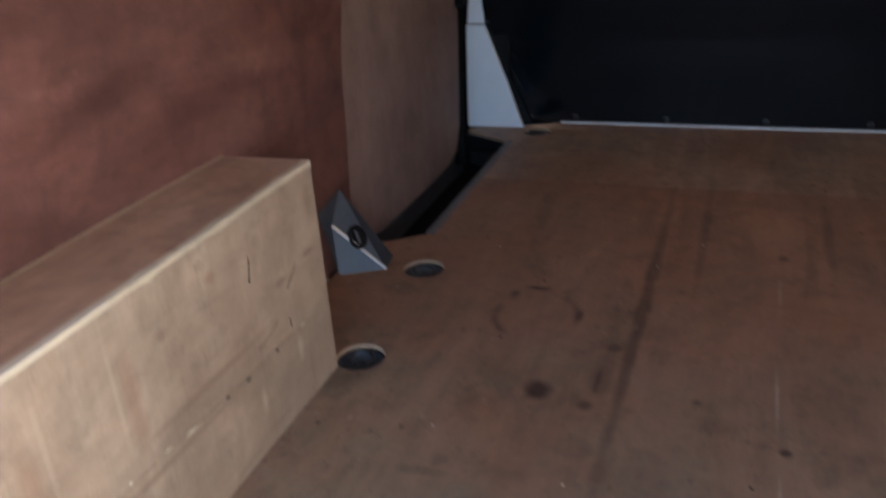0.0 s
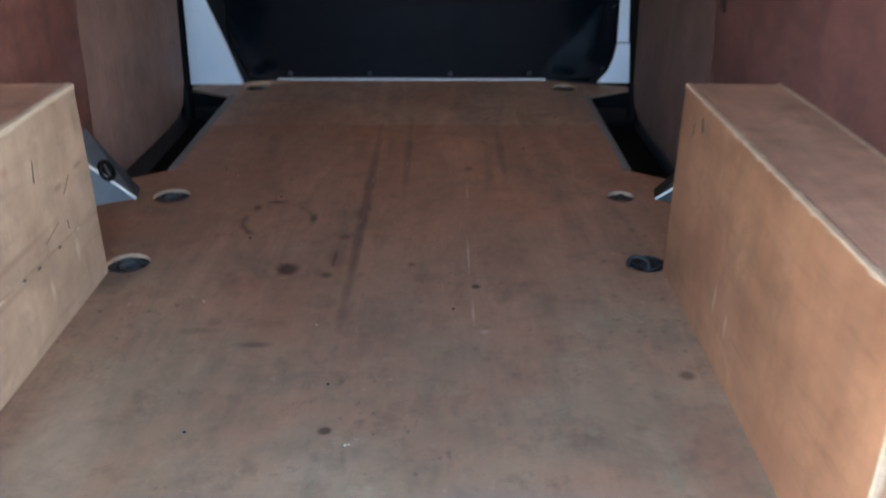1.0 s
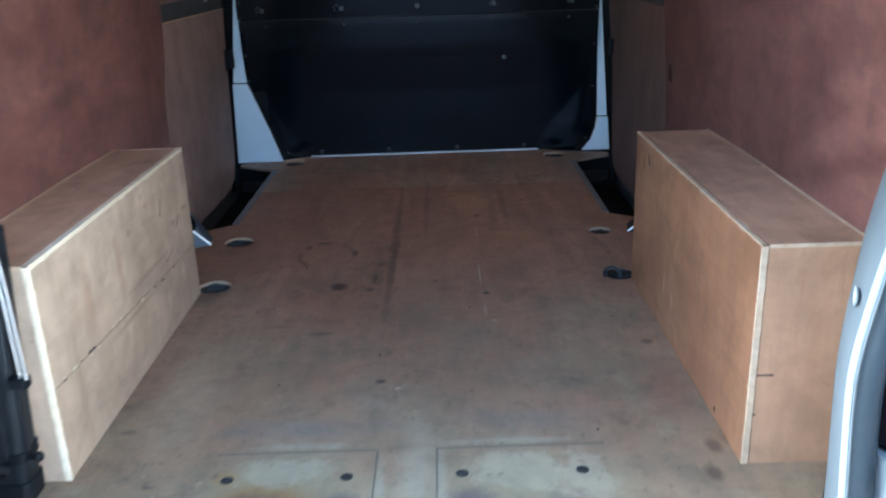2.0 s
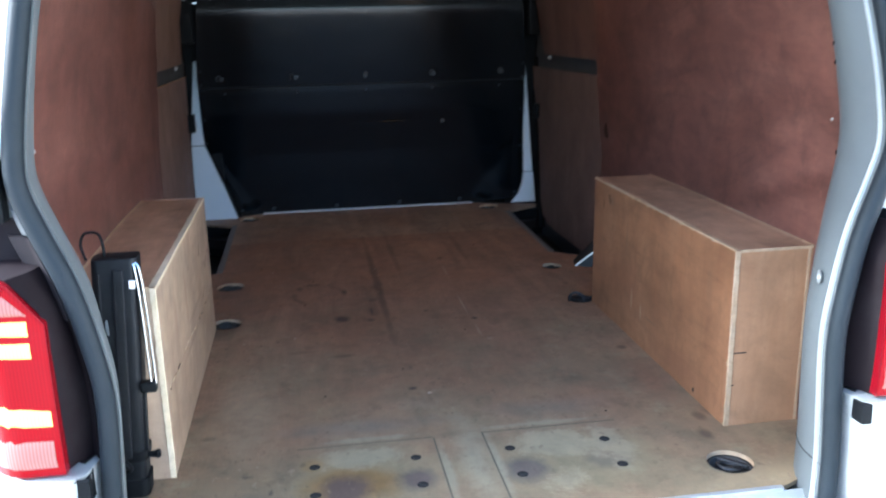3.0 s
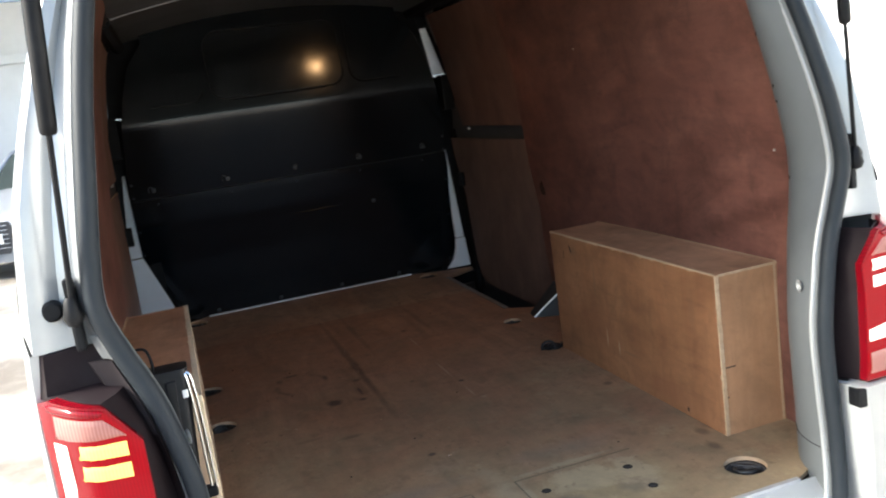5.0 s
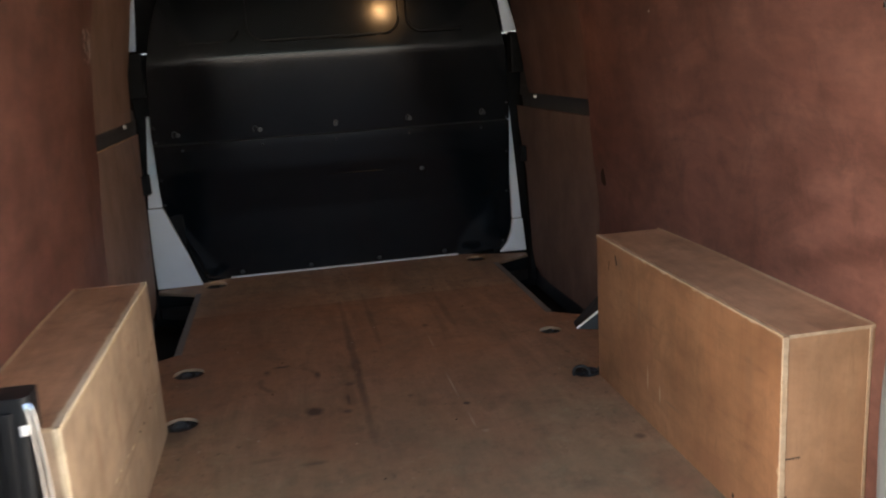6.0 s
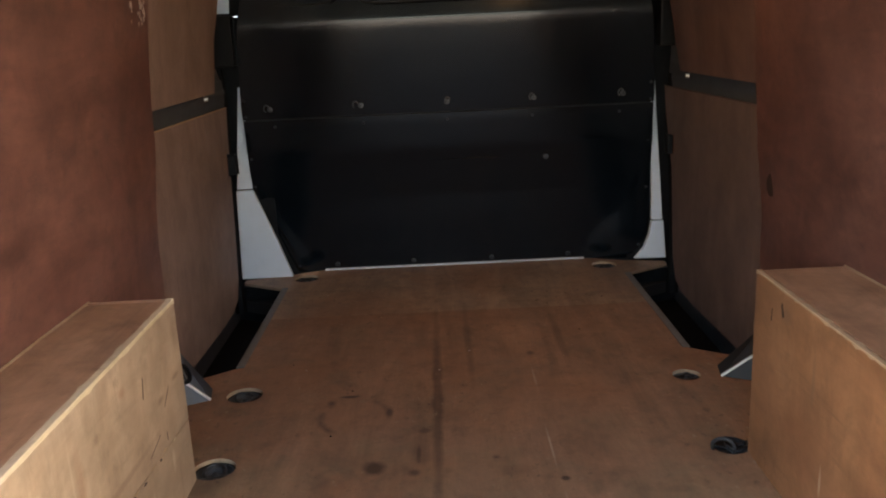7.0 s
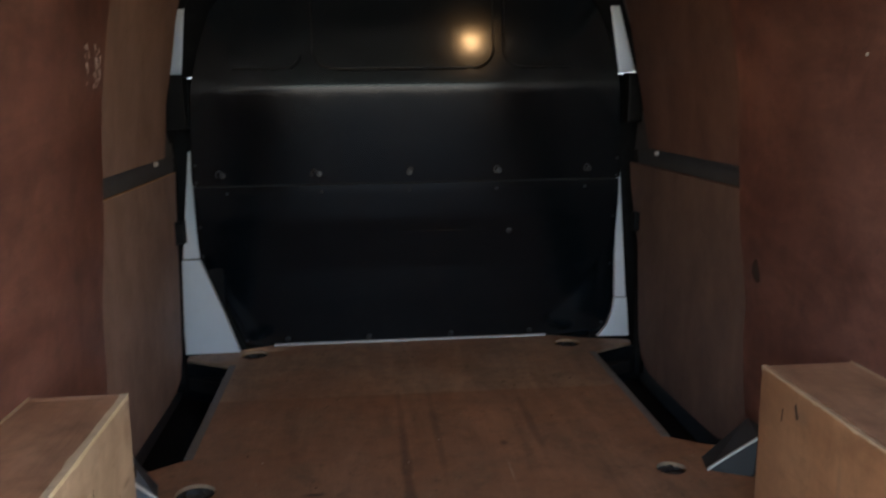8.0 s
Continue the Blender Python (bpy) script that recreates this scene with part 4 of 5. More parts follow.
def roof_z(x):
    return 1.428 - 0.165 * x * x


def roof_row(y, dz=0.0):
    return [(-0.735 + 1.47 * k / 20, y, roof_z(-0.735 + 1.47 * k / 20) + dz) for k in range(21)]


rows = []
for y, dz in ((0.20, -0.045), (0.235, -0.04), (0.26, 0.012), (0.70, 0.014), (0.72, 0.0), (0.80, 0.0), (0.82, 0.014), (1.28, 0.014), (1.30, 0), (1.38, 0), (1.40, 0.014), (1.86, 0.014), (1.885, 0.0), (1.98, 0), (2.0, 0.014), (2.4, 0.012), (2.86, 0.0)):
    rows.append(roof_row(y, dz))
bm = sheet(rows, 0.003)
part("roof_sheet", bm, M_CEIL, ceil, smooth=True)
part("bow_edge", tube([Vector(p) for p in roof_row(1.90, -0.002)], 0.005, 8), M_TRIM, ceil, "pale folded edge of a roof bow", smooth=True)
for s in (-1, 1):
    part("cant_rail", tube(spline([(s * 0.655, 0.27, 1.355), (s * 0.69, 0.8, 1.352), (s * 0.712, 1.5, 1.348), (s * 0.712, 2.2, 1.345), (s * 0.70, 2.84, 1.335)], 5), 0.03, 8), M_RUBBER, ceil, smooth=True)

# ---- load lamp ----
lamp = empty("load_lamp", (0.33, 1.90, 1.40), "small lit warm interior lamp on the roof bow", "lamp")
part("base", box(-0.055, -0.028, -0.010, 0.055, 0.028, 0.012, 0.005), M_BAND, lamp)
part("lens", box(-0.042, -0.022, -0.024, 0.042, 0.022, -0.0105, 0.006), M_LAMP, lamp, "glowing warm lens")

# ---- boxed wheel arches ----
for s, y0, y1 in ((-1, 0.348, 1.247), (1, 0.335, 1.257)):
    a = empty("wheel_arch_box", (s * 0.71, (y0 + y1) / 2, 0), "plywood box over the wheel arch with pale raw edges", "wheel arch box", "wheel arch boxes")
    h, c, H = (y1 - y0) / 2, 0.71, 0.42

    def L(x):
        return s * (x - c)

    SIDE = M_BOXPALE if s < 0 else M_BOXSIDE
    if s < 0:
        def board(u, v, q):
            return (L(0.610 + q), u, v)

        part("side_board", slab([(-h, 0.1855), (h, 0.1495), (h, H - 0.0015), (-h, H - 0.0015)], 0.0, 0.012, (), board, 0.0012), SIDE, a, "pale plywood side, scratched and stained")
        part("side_board", slab([(-h, 0.0005), (h, 0.0005), (h, 0.1470), (-h, 0.1830)], 0.0006, 0.012, (), board, 0.0012), SIDE, a, "lower pale plywood strip")
        part("joint_backing", slab([(-h + 0.002, 0.17), (h - 0.002, 0.14), (h - 0.002, 0.16), (-h + 0.002, 0.20)], 0.0045, 0.011, (), board), M_SCUFF, a)
        random.seed(77)
        for k in range(26):
            u = random.uniform(-h + 0.03, h - 0.03)
            v = 0.1660 - 0.0200 * u / h * 0.9 + random.uniform(-0.006, 0.006)
            l, w = random.uniform(0.006, 0.03), random.uniform(0.001, 0.0035)
            part("splinter", slab([(u, v - w * 0.3), (u + l * 0.5, v - w - 0.02 * l), (u + l, v - 0.04 * l), (u + l * 0.4, v + w)], -0.0012, -0.0001, (), board), random.choice((M_SCUFF, M_EDGE, M_RAWEDGE)), a)
    else:
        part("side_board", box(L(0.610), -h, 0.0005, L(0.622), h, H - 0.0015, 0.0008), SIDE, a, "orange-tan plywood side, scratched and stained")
    random.seed(31 + s)
    strip = []
    LIP = 0.0075 if s < 0 else 0.0035
    WIDE = 0.6222 if s < 0 else 0.6168
    for k in range(61):
        yk = -h - 0.0006 + (2 * h + 0.0012) * k / 60
        chip = random.uniform(-0.0006, 0.0010) + (random.uniform(0, 0.0045) if random.random() < 0.22 else 0)
        dip = random.uniform(0, 0.0006)
        strip.append([(L(x), yk, z) for x, z in ((0.6095, H - LIP - chip), (0.6095, H + 0.0005 - dip), (0.6105, H + 0.001 - dip), (WIDE + chip, H + 0.001 - dip), (WIDE + 0.0003 + chip, H - 0.0012))])
    part("side_board_edge", sheet(strip), M_RAWEDGE if s < 0 else M_EDGE, a, "pale chipped raw board edge")
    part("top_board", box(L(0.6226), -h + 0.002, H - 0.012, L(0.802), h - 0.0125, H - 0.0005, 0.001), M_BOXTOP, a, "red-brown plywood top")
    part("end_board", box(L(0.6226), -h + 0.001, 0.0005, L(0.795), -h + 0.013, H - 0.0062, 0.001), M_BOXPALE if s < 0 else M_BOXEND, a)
    part("end_board_edge", box(L(0.6226), -h + 0.0003, H - 0.0060, L(0.797), -h + 0.0019, H + 0.0005, 0.0005), M_EDGE, a, "pale raw board edge")
    worn_corner = []
    for k in range(36):
        zk = 0.001 + (H - 0.003) * k / 35
        out = random.uniform(0.0, 0.0015)
        wide = 0.6212 + random.uniform(-0.0012, 0.0006)
        back = random.uniform(0.0015, 0.0035) + (random.uniform(0, 0.006) if random.random() < 0.15 else 0)
        worn_corner.append([(L(x), y, zk) for x, y in ((wide, -h + 0.0006), (wide, -h - 0.0009), (0.6098 + out, -h - 0.0009), (0.6093, -h + out), (0.6093, -h + back))])
    part("corner_edge", sheet(worn_corner), M_RAWEDGE if s < 0 else M_EDGE, a, "pale chipped raw board edge")
    part("wall_edge", box(L(0.7825), -h - 0.0006, 0.001, L(0.7885), -h + 0.0009, H - 0.002, 0.0005), M_EDGE, a, "pale raw board edge")
    back = []
    for k in range(13):
        yk = -h + 2 * h * k / 12
        xw = wall_x(yk + (y0 + y1) / 2, H) - (0.0095 if s < 0 else 0.0004)
        back.append([(L(xw - 0.0045 - 0.001 * (k % 3)), yk, H + 0.0008), (L(xw - 0.004), yk, H + 0.0022), (L(xw), yk, H + 0.0022)])
    part("top_back_edge", sheet(back), M_EDGE, a, "pale raw edge along the wall")
    part("front_board", box(L(0.6226), h - 0.012, 0.0005, L(0.805), h - 0.0002, H - 0.0005, 0.001), M_BOXTOP, a)
    random.seed(21 + s)
    marks = ((0.2175, 0.321, 0.005, 0.045, -12), (0.310, 0.178, 0.004, 0.022, 5), (0.334, 0.253, 0.003, 0.05, -50), (0.24, 0.19, 0.002, 0.07, -75)) if s < 0 else \
            ((0.319, 0.378, 0.011, 0.030, -15), (0.37, 0.353, 0.005, 0.030, 8), (-0.30, 0.02, 0.012, 0.012, 30))
    for u, v, w, l, t in marks:
        ct, st = math.cos(radians(t)), math.sin(radians(t))
        quad = [(u + ct * i - st * j, v + st * i + ct * j) for i, j in ((-w / 2, -l * 0.4), (w * 0.3, -l / 2), (w / 2, l * 0.35), (-w * 0.1, l / 2))]
        part("scuff", slab(quad, 0, 0.0004, (), lambda a1, b1, q: (L(0.6099 - q), a1, b1)), M_SCUFF, a, "dark scuff in the veneer")

    for u, v, l in () if s < 0 else ((0.637, 0.179, 0.030), (0.622, 0.101, 0.010)):
        part("scuff", box(L(u - l / 2), -h - 0.0002, v - 0.0015, L(u + l / 2), -h + 0.0012, v + 0.0015), M_SCUFF, a, "dark scuff in the veneer")

# ---- lashing eyes sunk in the floor ----
eye = empty("lashing_eye", (EYES[0][0], EYES[0][1], -0.014), "dark steel lashing eye sunk in a round floor hole", "lashing eye", "lashing eyes in the floor")
part("cup", lathe(((0.0, -0.020), (0.034, -0.020), (0.044, -0.010), (0.0450, 0.0025), (0.042, 0.0025), (0.041, -0.008), (0.032, -0.017), (0.0, -0.017)), 24), M_CUP, eye, smooth=True)
part("ring", tube([Vector((0.024 * math.cos(t), 0.024 * math.sin(t) + 0.004, 0.004 + 0.006 * math.sin(t))) for t in [2 * math.pi * k / 20 for k in range(20)]], 0.0042, 8, True), M_RINGS, eye, "dark steel ring", smooth=True)
part("hinge_bar", box(-0.034, -0.028, -0.006, 0.034, -0.017, 0.006, 0.003), M_RINGS, eye)
part("bolt", lathe(((0, 0.002), (0.007, 0.002), (0.009, -0.002), (0.009, -0.017)), 8), M_RINGS, eye, smooth=True)
for k, (x, y) in enumerate(EYES[1:]):
    got = copy_thing(eye, pose(x, y, -0.014, 0, 0, 40 * k + 15))
    if (x, y) == (0.583, 1.292):
        tagged(got, "dark lashing eye with its ring lying loose beside the box")
        for o in got.children:
            if o.name.startswith("ring"):
                o.matrix_basis = pose(0.022, 0.030, 0.018, 62, 10, -20)
        part("broken_cup_edge", tube(spline([(-0.040, -0.010, 0.016), (-0.030, 0.022, 0.020), (-0.004, 0.034, 0.017), (0.012, 0.020, 0.024), (0.006, -0.012, 0.018)], 5), 0.005, 8), M_CASE, got, "torn black plastic edge of the cup", smooth=True)
        part("broken_flap", slab([(-0.012, -0.020), (0.024, -0.026), (0.034, 0.004), (0.010, 0.020), (-0.016, 0.008)], 0.012, 0.017, (), None, 0.002), M_CASE, got, "loose black plastic flap")

# ---- steel gussets at the foot of the sliding-door pillar ----
for s in (-1, 1):
    g = empty("pillar_gusset", (s * 0.75, 1.62, 0), "folded grey steel gusset with a black plug at the pillar foot", "bracket", "pillar gussets")

    def V(x, y, z):
        return Vector((s * (x - 0.75), y - 1.62, z))

    TOP = 0.118 if s < 0 else 0.095
    bm = bmesh.new()
    A, B, C, R, D, F, E = [bm.verts.new(V(*q)) for q in ((0.686, 1.668, 0.001), (0.784, 1.615, 0.001), (0.802, 1.585, 0.168 if s < 0 else 0.13), (0.798, 1.632, TOP), (0.802, 1.70, 0.186 if s < 0 else 0.125), (0.802, 1.815, 0.001), (0.700, 1.742, 0.001))]
    for q in ((A, B, C, R), (A, R, D, E), (R, C, D), (E, D, F)):
        bm.faces.new(q)
    bmesh.ops.solidify(bm, geom=list(bm.faces), thickness=0.003)
    part("plate", bm, M_BRACKET if s < 0 else M_BAND, g)
    # the fold's highlight is put in as a brighter steel bead
    part("fold", tube([V(0.687, 1.668, 0.003), V(0.742, 1.650, TOP / 2 + 0.003), V(0.797, 1.632, TOP + 0.001)], 0.0045, 8), M_STEEL, g, "folded edge, its highlight made of brighter steel", True)
    a, b, d = V(0.686, 1.668, 0.001), V(0.798, 1.632, TOP), V(0.802, 1.70, 0.186 if s < 0 else 0.125)
    nrm = (b - a).cross(d - a).normalized()
    if nrm.z < 0:
        nrm = -nrm
    at = V(0.757, 1.664, 0.077)
    at = at - nrm * (at - a).dot(nrm)
    turn = nrm.to_track_quat("Z", "Y").to_matrix().to_4x4()
    if s < 0:
        part("plug", lathe(((0, 0.003), (0.014, 0.003), (0.018, 0.008), (0.023, 0.005), (0.023, 0.0)), 20, Matrix.Translation(at + nrm * 0.002) @ turn @ Matrix.Diagonal((1, 1.3, 1, 1))), M_RUBBER, g, "black rubber plug", True)
        part("plug_slot", box(-0.003, -0.016, 0.0035, 0.003, 0.016, 0.0085, 0.001), M_BAND, g).matrix_basis = Matrix.Translation(at + nrm * 0.002) @ turn

# ---- tool case standing beside the left wheel-arch box ----
case = empty("tool_case", (-0.684, 0.313, 0), "slim black tool case with two steel bars, standing on end", "tool case")


def lean(bm):
    for v in bm.verts:
        v.co.x += 0.016 * (v.co.z - 0.25) / 0.25
    return bm


shell = rounded(-0.042, -0.030, 0.042, 0.030, 0.014, 4)
part("shell", lean(slab(shell, 0.02, 0.498, (), None, 0.006)), M_CASE, case, smooth=True)
part("ridge", lean(box(-0.002, -0.0355, 0.09, 0.018, -0.0295, 0.478, 0.004, 3)), M_CASE, case, "raised moulded ridge", smooth=True)
part("groove_bead", lean(tube([Vector((-0.027, -0.0305, 0.10)), Vector((-0.027, -0.0305, 0.47))], 0.003, 8)), M_CASE, case, smooth=True)
part("side_rib", lean(box(0.0415, -0.020, 0.09, 0.046, -0.004, 0.23, 0.003)), M_CASE, case)
part("collar", lean(slab([(x * 1.10, y * 1.10) for x, y in shell], 0.080, 0.100, (), None, 0.004)), M_RUBBER, case, smooth=True)
part("foot", lean(slab([(x * 1.12, y * 1.08) for x, y in shell], 0.0, 0.040, (), None, 0.010)), M_RUBBER, case, smooth=True)
part("foot_neck", lean(slab([(x * 0.98, y * 0.98) for x, y in shell], 0.035, 0.085, (), None, 0.004)), M_CASE, case, smooth=True)
part("claw", tube(spline([(-0.022, -0.035, 0.098), (-0.006, -0.045, 0.088), (0.004, -0.043, 0.074), (-0.004, -0.037, 0.064)], 5), 0.006, 8), M_RUBBER, case, "small black claw", smooth=True)
part("knob", lathe(((0, 0.026), (0.007, 0.025), (0.010, 0.020), (0.007, 0.014), (0.006, 0.0)), 12, Matrix.Translation((0.034, -0.018, 0.088)) @ pose(0, 0, 0, 0, 90, 0)), M_RUBBER, case, smooth=True)
part("clip", box(0.038, -0.040, 0.228, 0.070, -0.016, 0.250, 0.006), M_RUBBER, case)
for k in (0, 1):
    bar = [(0.048 + 0.006 * k, -0.024, 0.488), (0.053 + 0.008 * k, -0.028, 0.474), (0.057 + 0.009 * k, -0.030, 0.40), (0.060 + 0.009 * k, -0.032, 0.245)]
    part("bar", tube(spline(bar, 6), 0.0028, 8), M_CHROME, case, "bright steel bar hooked over the top", smooth=True)
part("badge", box(0.040, -0.0335, 0.440, 0.051, -0.0290, 0.456, 0.002), M_PLATE, case, "small white plastic tab")
part("carry_loop", tube(spline([(-0.038, 0.0, 0.492), (-0.046, 0.006, 0.520), (-0.038, 0.010, 0.541), (-0.014, 0.010, 0.540), (-0.006, 0.006, 0.515), (-0.006, 0.0, 0.492)], 6), 0.0028, 8), M_RUBBER, case, "thin black wire loop", smooth=True)

# ---- rear opening: pillars, seal and outer corner ----
FLANGE = ((-0.080, 0.572, -0.010), (-0.066, 0.602, -0.006), (-0.038, 0.624, 0.002), (0.0, 0.636, 0.010), (0.09, 0.643, 0.02), (0.20, 0.636, 0.02), (0.335, 0.629, 0.02), (0.43, 0.642, 0.025), (0.53, 0.667, 0.035), (0.62, 0.703, 0.045),
          (0.69, 0.724, 0.05), (0.77, 0.719, 0.057), (0.86, 0.706, 0.07), (0.98, 0.689, 0.10), (1.10, 0.668, 0.135), (1.22, 0.640, 0.175), (1.29, 0.605, 0.205))
OUTER = ((-0.10, 0.86), (0.20, 0.872), (0.55, 0.868), (0.70, 0.855), (0.85, 0.838), (0.96, 0.812), (1.12, 0.765), (1.30, 0.705))


def flange(z):
    pts = [(a, b) for a, b, _ in FLANGE], [(a, c) for a, _, c in FLANGE]
    return lerp(pts[0], z), lerp(pts[1], z)


def pillar_bow(s, z):
    return 0.048 if s > 0 else lerp(((0.50, 0.042), (0.68, 0.018), (0.9, 0.012)), z)


van = empty("van", (0, 0, GROUND), "silver panel van standing with its tailgate raised", "van")


def vp(name, bm, mat, parent=None, label="", smooth=True):
    """A part of the van, given in world places."""
    if parent is None:
        bmesh.ops.translate(bm, vec=(0, 0, -GROUND), verts=bm.verts)
        return part(name, bm, mat, van, label, smooth)
    return part(name, bm, mat, parent, label, smooth)


curve = [Vector((x, y, z)) for z, x, y in FLANGE]
fine = spline(curve, 4)
lip = spline([Vector((0.0, -0.012, -0.088)), Vector((0.25, -0.012, -0.088)), Vector((0.45, -0.012, -0.088)), Vector((0.53, -0.011, -0.086))] + curve, 4)
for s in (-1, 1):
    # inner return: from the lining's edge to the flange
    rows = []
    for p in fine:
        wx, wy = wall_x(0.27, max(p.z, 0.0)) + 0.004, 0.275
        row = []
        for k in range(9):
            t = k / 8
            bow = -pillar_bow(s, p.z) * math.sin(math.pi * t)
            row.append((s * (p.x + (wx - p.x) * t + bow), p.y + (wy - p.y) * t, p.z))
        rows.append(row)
    vp("rear_pillar", sheet(rows, 0.003, flip=(s > 0)), M_PILLAR, None, "inner rear pillar, silver paint darkened for shade")
    for z, t in ((0.977, 0.62), (0.860, 0.58), (0.825, 0.60), (0.652, 0.62)):
        fx, fy = flange(z)
        wx = wall_x(0.27, z) + 0.004
        at = Vector((s * (fx + (wx - fx) * t - pillar_bow(s, z) * math.sin(math.pi * t) - 0.001), fy + (0.275 - fy) * t, z))
        vp("drill_hole", lathe(((0, 0.0012), (0.0035, 0.0012), (0.005, 0.0)), 8, Matrix.Translation(at) @ pose(0, 0, 0, 90, 0, 45 * s)), M_HOLE)
    seam_row = []
    for k in range(9):
        t = k / 8
        fx, fy = flange(0.075)
        wx = wall_x(0.27, 0.075) + 0.004
        seam_row.append(Vector((s * (fx + (wx - fx) * t - pillar_bow(s, 0.075) * math.sin(math.pi * t) - 0.0005), fy + (0.275 - fy) * t, 0.075 - 0.01 * t)))
    vp("panel_seam", tube(seam_row, 0.0009, 6), M_RUBBER, None, "thin dark seam between pressings")
    vp("stud_dimple", lathe(((0, 0.004), (0.004, 0.004), (0.006, 0.002), (0.011, 0.0030), (0.014, 0.0)), 16, Matrix.Translation((s * 0.6415, 0.080, 0.435)) @ pose(0, 0, 0, 90, 0, 72 * s)), M_SILVER, None, "bright pressed dimple with a stud")
    # rolled flange and the rubber seal over it
    vp("flange_lip", tube([Vector((s * (p.x + (-0.001 if s > 0 else 0.003)), p.y + 0.012, p.z)) for p in lip], 0.006 if s > 0 else 0.0048, 8), M_LIP)
    vp("door_seal", tube([Vector((s * (p.x + 0.0135 * max(0, min(1, (p.z + 0.085) / 0.06))), p.y - 0.010, p.z - 0.016 * max(0, min(1, (0.0 - p.z) / 0.06)))) for p in lip], 0.0165, 10), M_SEAL, None, "grey rubber tailgate seal")
    # gutter and outer corner above the lamp
    rows = []
    for z in (*(() if s < 0 else (0.562, 0.60)), 0.631, 0.65, 0.70, 0.75, 0.80, 0.86, 0.92, 0.98, 1.04, 1.10, 1.16, 1.22, 1.29):
        fx, fy = flange(z)
        ox = max(lerp(OUTER, z), fx + 0.07)
        rows.append([(s * x, y, z) for x, y in ((fx + 0.03, fy + 0.005), (fx + 0.045, fy + 0.032), (fx + 0.45 * (ox - fx) + 0.012, fy + 0.040), (ox - 0.032, fy + 0.022), (ox - 0.016, fy + 0.018), (ox - 0.004, fy + 0.032), (ox, fy + 0.07), (ox + 0.004, 0.30))])
    vp("corner_panel", sheet(rows, 0.003, flip=(s < 0)), M_SILVER, None, "silver outer rear corner")
    # dark housing round the lamp, and the dark recess over it
    rows = []
    for z in (0.228, 0.30, 0.36, 0.44, 0.50, 0.553):
        fx, fy = flange(z)
        ix = lerp(((0.16, 0.712), (0.44, 0.705), (0.50, 0.712), (0.56, 0.758), (0.63, 0.80)), z)
        rows.append([(s * x, y, z) for x, y in ((fx + 0.032, fy + 0.004), (fx + 0.045, fy + 0.022), ((fx + ix) / 2 + 0.02, 0.020), (ix + 0.002, -0.016), (ix + 0.02, 0.0), (0.815, 0.03), (0.822, 0.06))])
    for z in ((0.562, 0.60, 0.630) if s < 0 else ()):
        fx, fy = flange(z)
        ox = lerp(OUTER, z) - 0.012
        rows.append([(s * x, y, z) for x, y in ((fx + 0.030, fy + 0.004), (fx + 0.045, fy + 0.028), (fx + 0.45 * (ox - fx) + 0.012, fy + 0.036), (ox - 0.034, fy + 0.020), (ox - 0.018, fy + 0.016), (ox - 0.006, fy + 0.030), (ox - 0.002, fy + 0.07))])
    gutter = []
    for k in range(15):
        z = 0.05 + 0.60 * k / 14
        fx, fy = flange(z)
        gutter.append([(s * x, y, z) for x, y in ((fx + 0.020, fy + 0.002), (fx + 0.027, fy + 0.008), (fx + 0.033, fy + 0.010))])
    vp("gutter", sheet(gutter, 0.002, flip=(s < 0)), M_SILVER, None, "silver gutter beside the seal")
    if s < 0:
        edge = []
        for k in range(6):
            z = 0.606 + 0.040 * k / 5
            fx, fy = flange(z)
            edge.append([(s * x, y, z) for x, y in ((fx + 0.030, fy - 0.002), (fx + 0.037, fy + 0.012), (fx + 0.047, fy + 0.020))])
        # the housing's brighter plane, its shading put into a paler sheet
        plate = []
        for z in (0.47, 0.50, 0.53, 0.553, 0.575, 0.604):
            fx, fy = flange(z)
            plate.append([(s * x, y, z) for x, y in ((fx + 0.033, fy - 0.001), (fx + 0.047, fy + 0.015), (fx + 0.068, fy + 0.021), (fx + 0.072, fy + 0.030))])
        vp("housing_lit_plane", sheet(plate, 0.003, flip=True), M_PLUMB, None, "housing plane beside the seal, painted lighter as if lit")
        vp("corner_strip", sheet(edge, 0.003, flip=True), M_SILVER, None, "silver strip beside the seal")
    vp("lamp_housing", sheet(rows, 0.003, flip=(s < 0)), M_PLUM, None, "dark plastic housing beside the rear lamp")
    rows = []
    for z in (0.229, 0.30, 0.36, 0.50, 0.58, 0.632):
        ox = lerp(OUTER, z)
        rows.append([(s * x, y, z) for x, y in ((ox - 0.030, 0.070), (ox - 0.010, 0.066), (ox - 0.002, 0.078), (ox, 0.115), (ox + 0.002, 0.18), (ox + 0.004, 0.30))])
    vp("quarter_strip", sheet(rows, 0.003, flip=(s < 0)), M_SILVER, None, "silver body edge beside the lamp")
    vp("stop_rubber", lathe(((0, 0.010), (0.013, 0.010), (0.0172, 0.006), (0.018, -0.004)), 20, Matrix.Translation((s * 0.806, 0.079, 0.695)) @ pose(0, 0, 0, 90, 0, 0)), M_RUBBER, None, "round black tailgate stop")
    gap = [(lerp(OUTER, z) + dx, y, z) for z, dx, y in ((0.632, -0.012, 0.063), (0.655, -0.006, 0.074), (0.68, -0.002, 0.088), (0.705, 0.001, 0.104), (0.722, 0.003, 0.116), (0.738, 0.004, 0.128))]
    vp("panel_gap", tube([Vector((s * x, y, z)) for x, y, z in gap], 0.0028, 8), M_RUBBER, None, "dark gap between body panels")
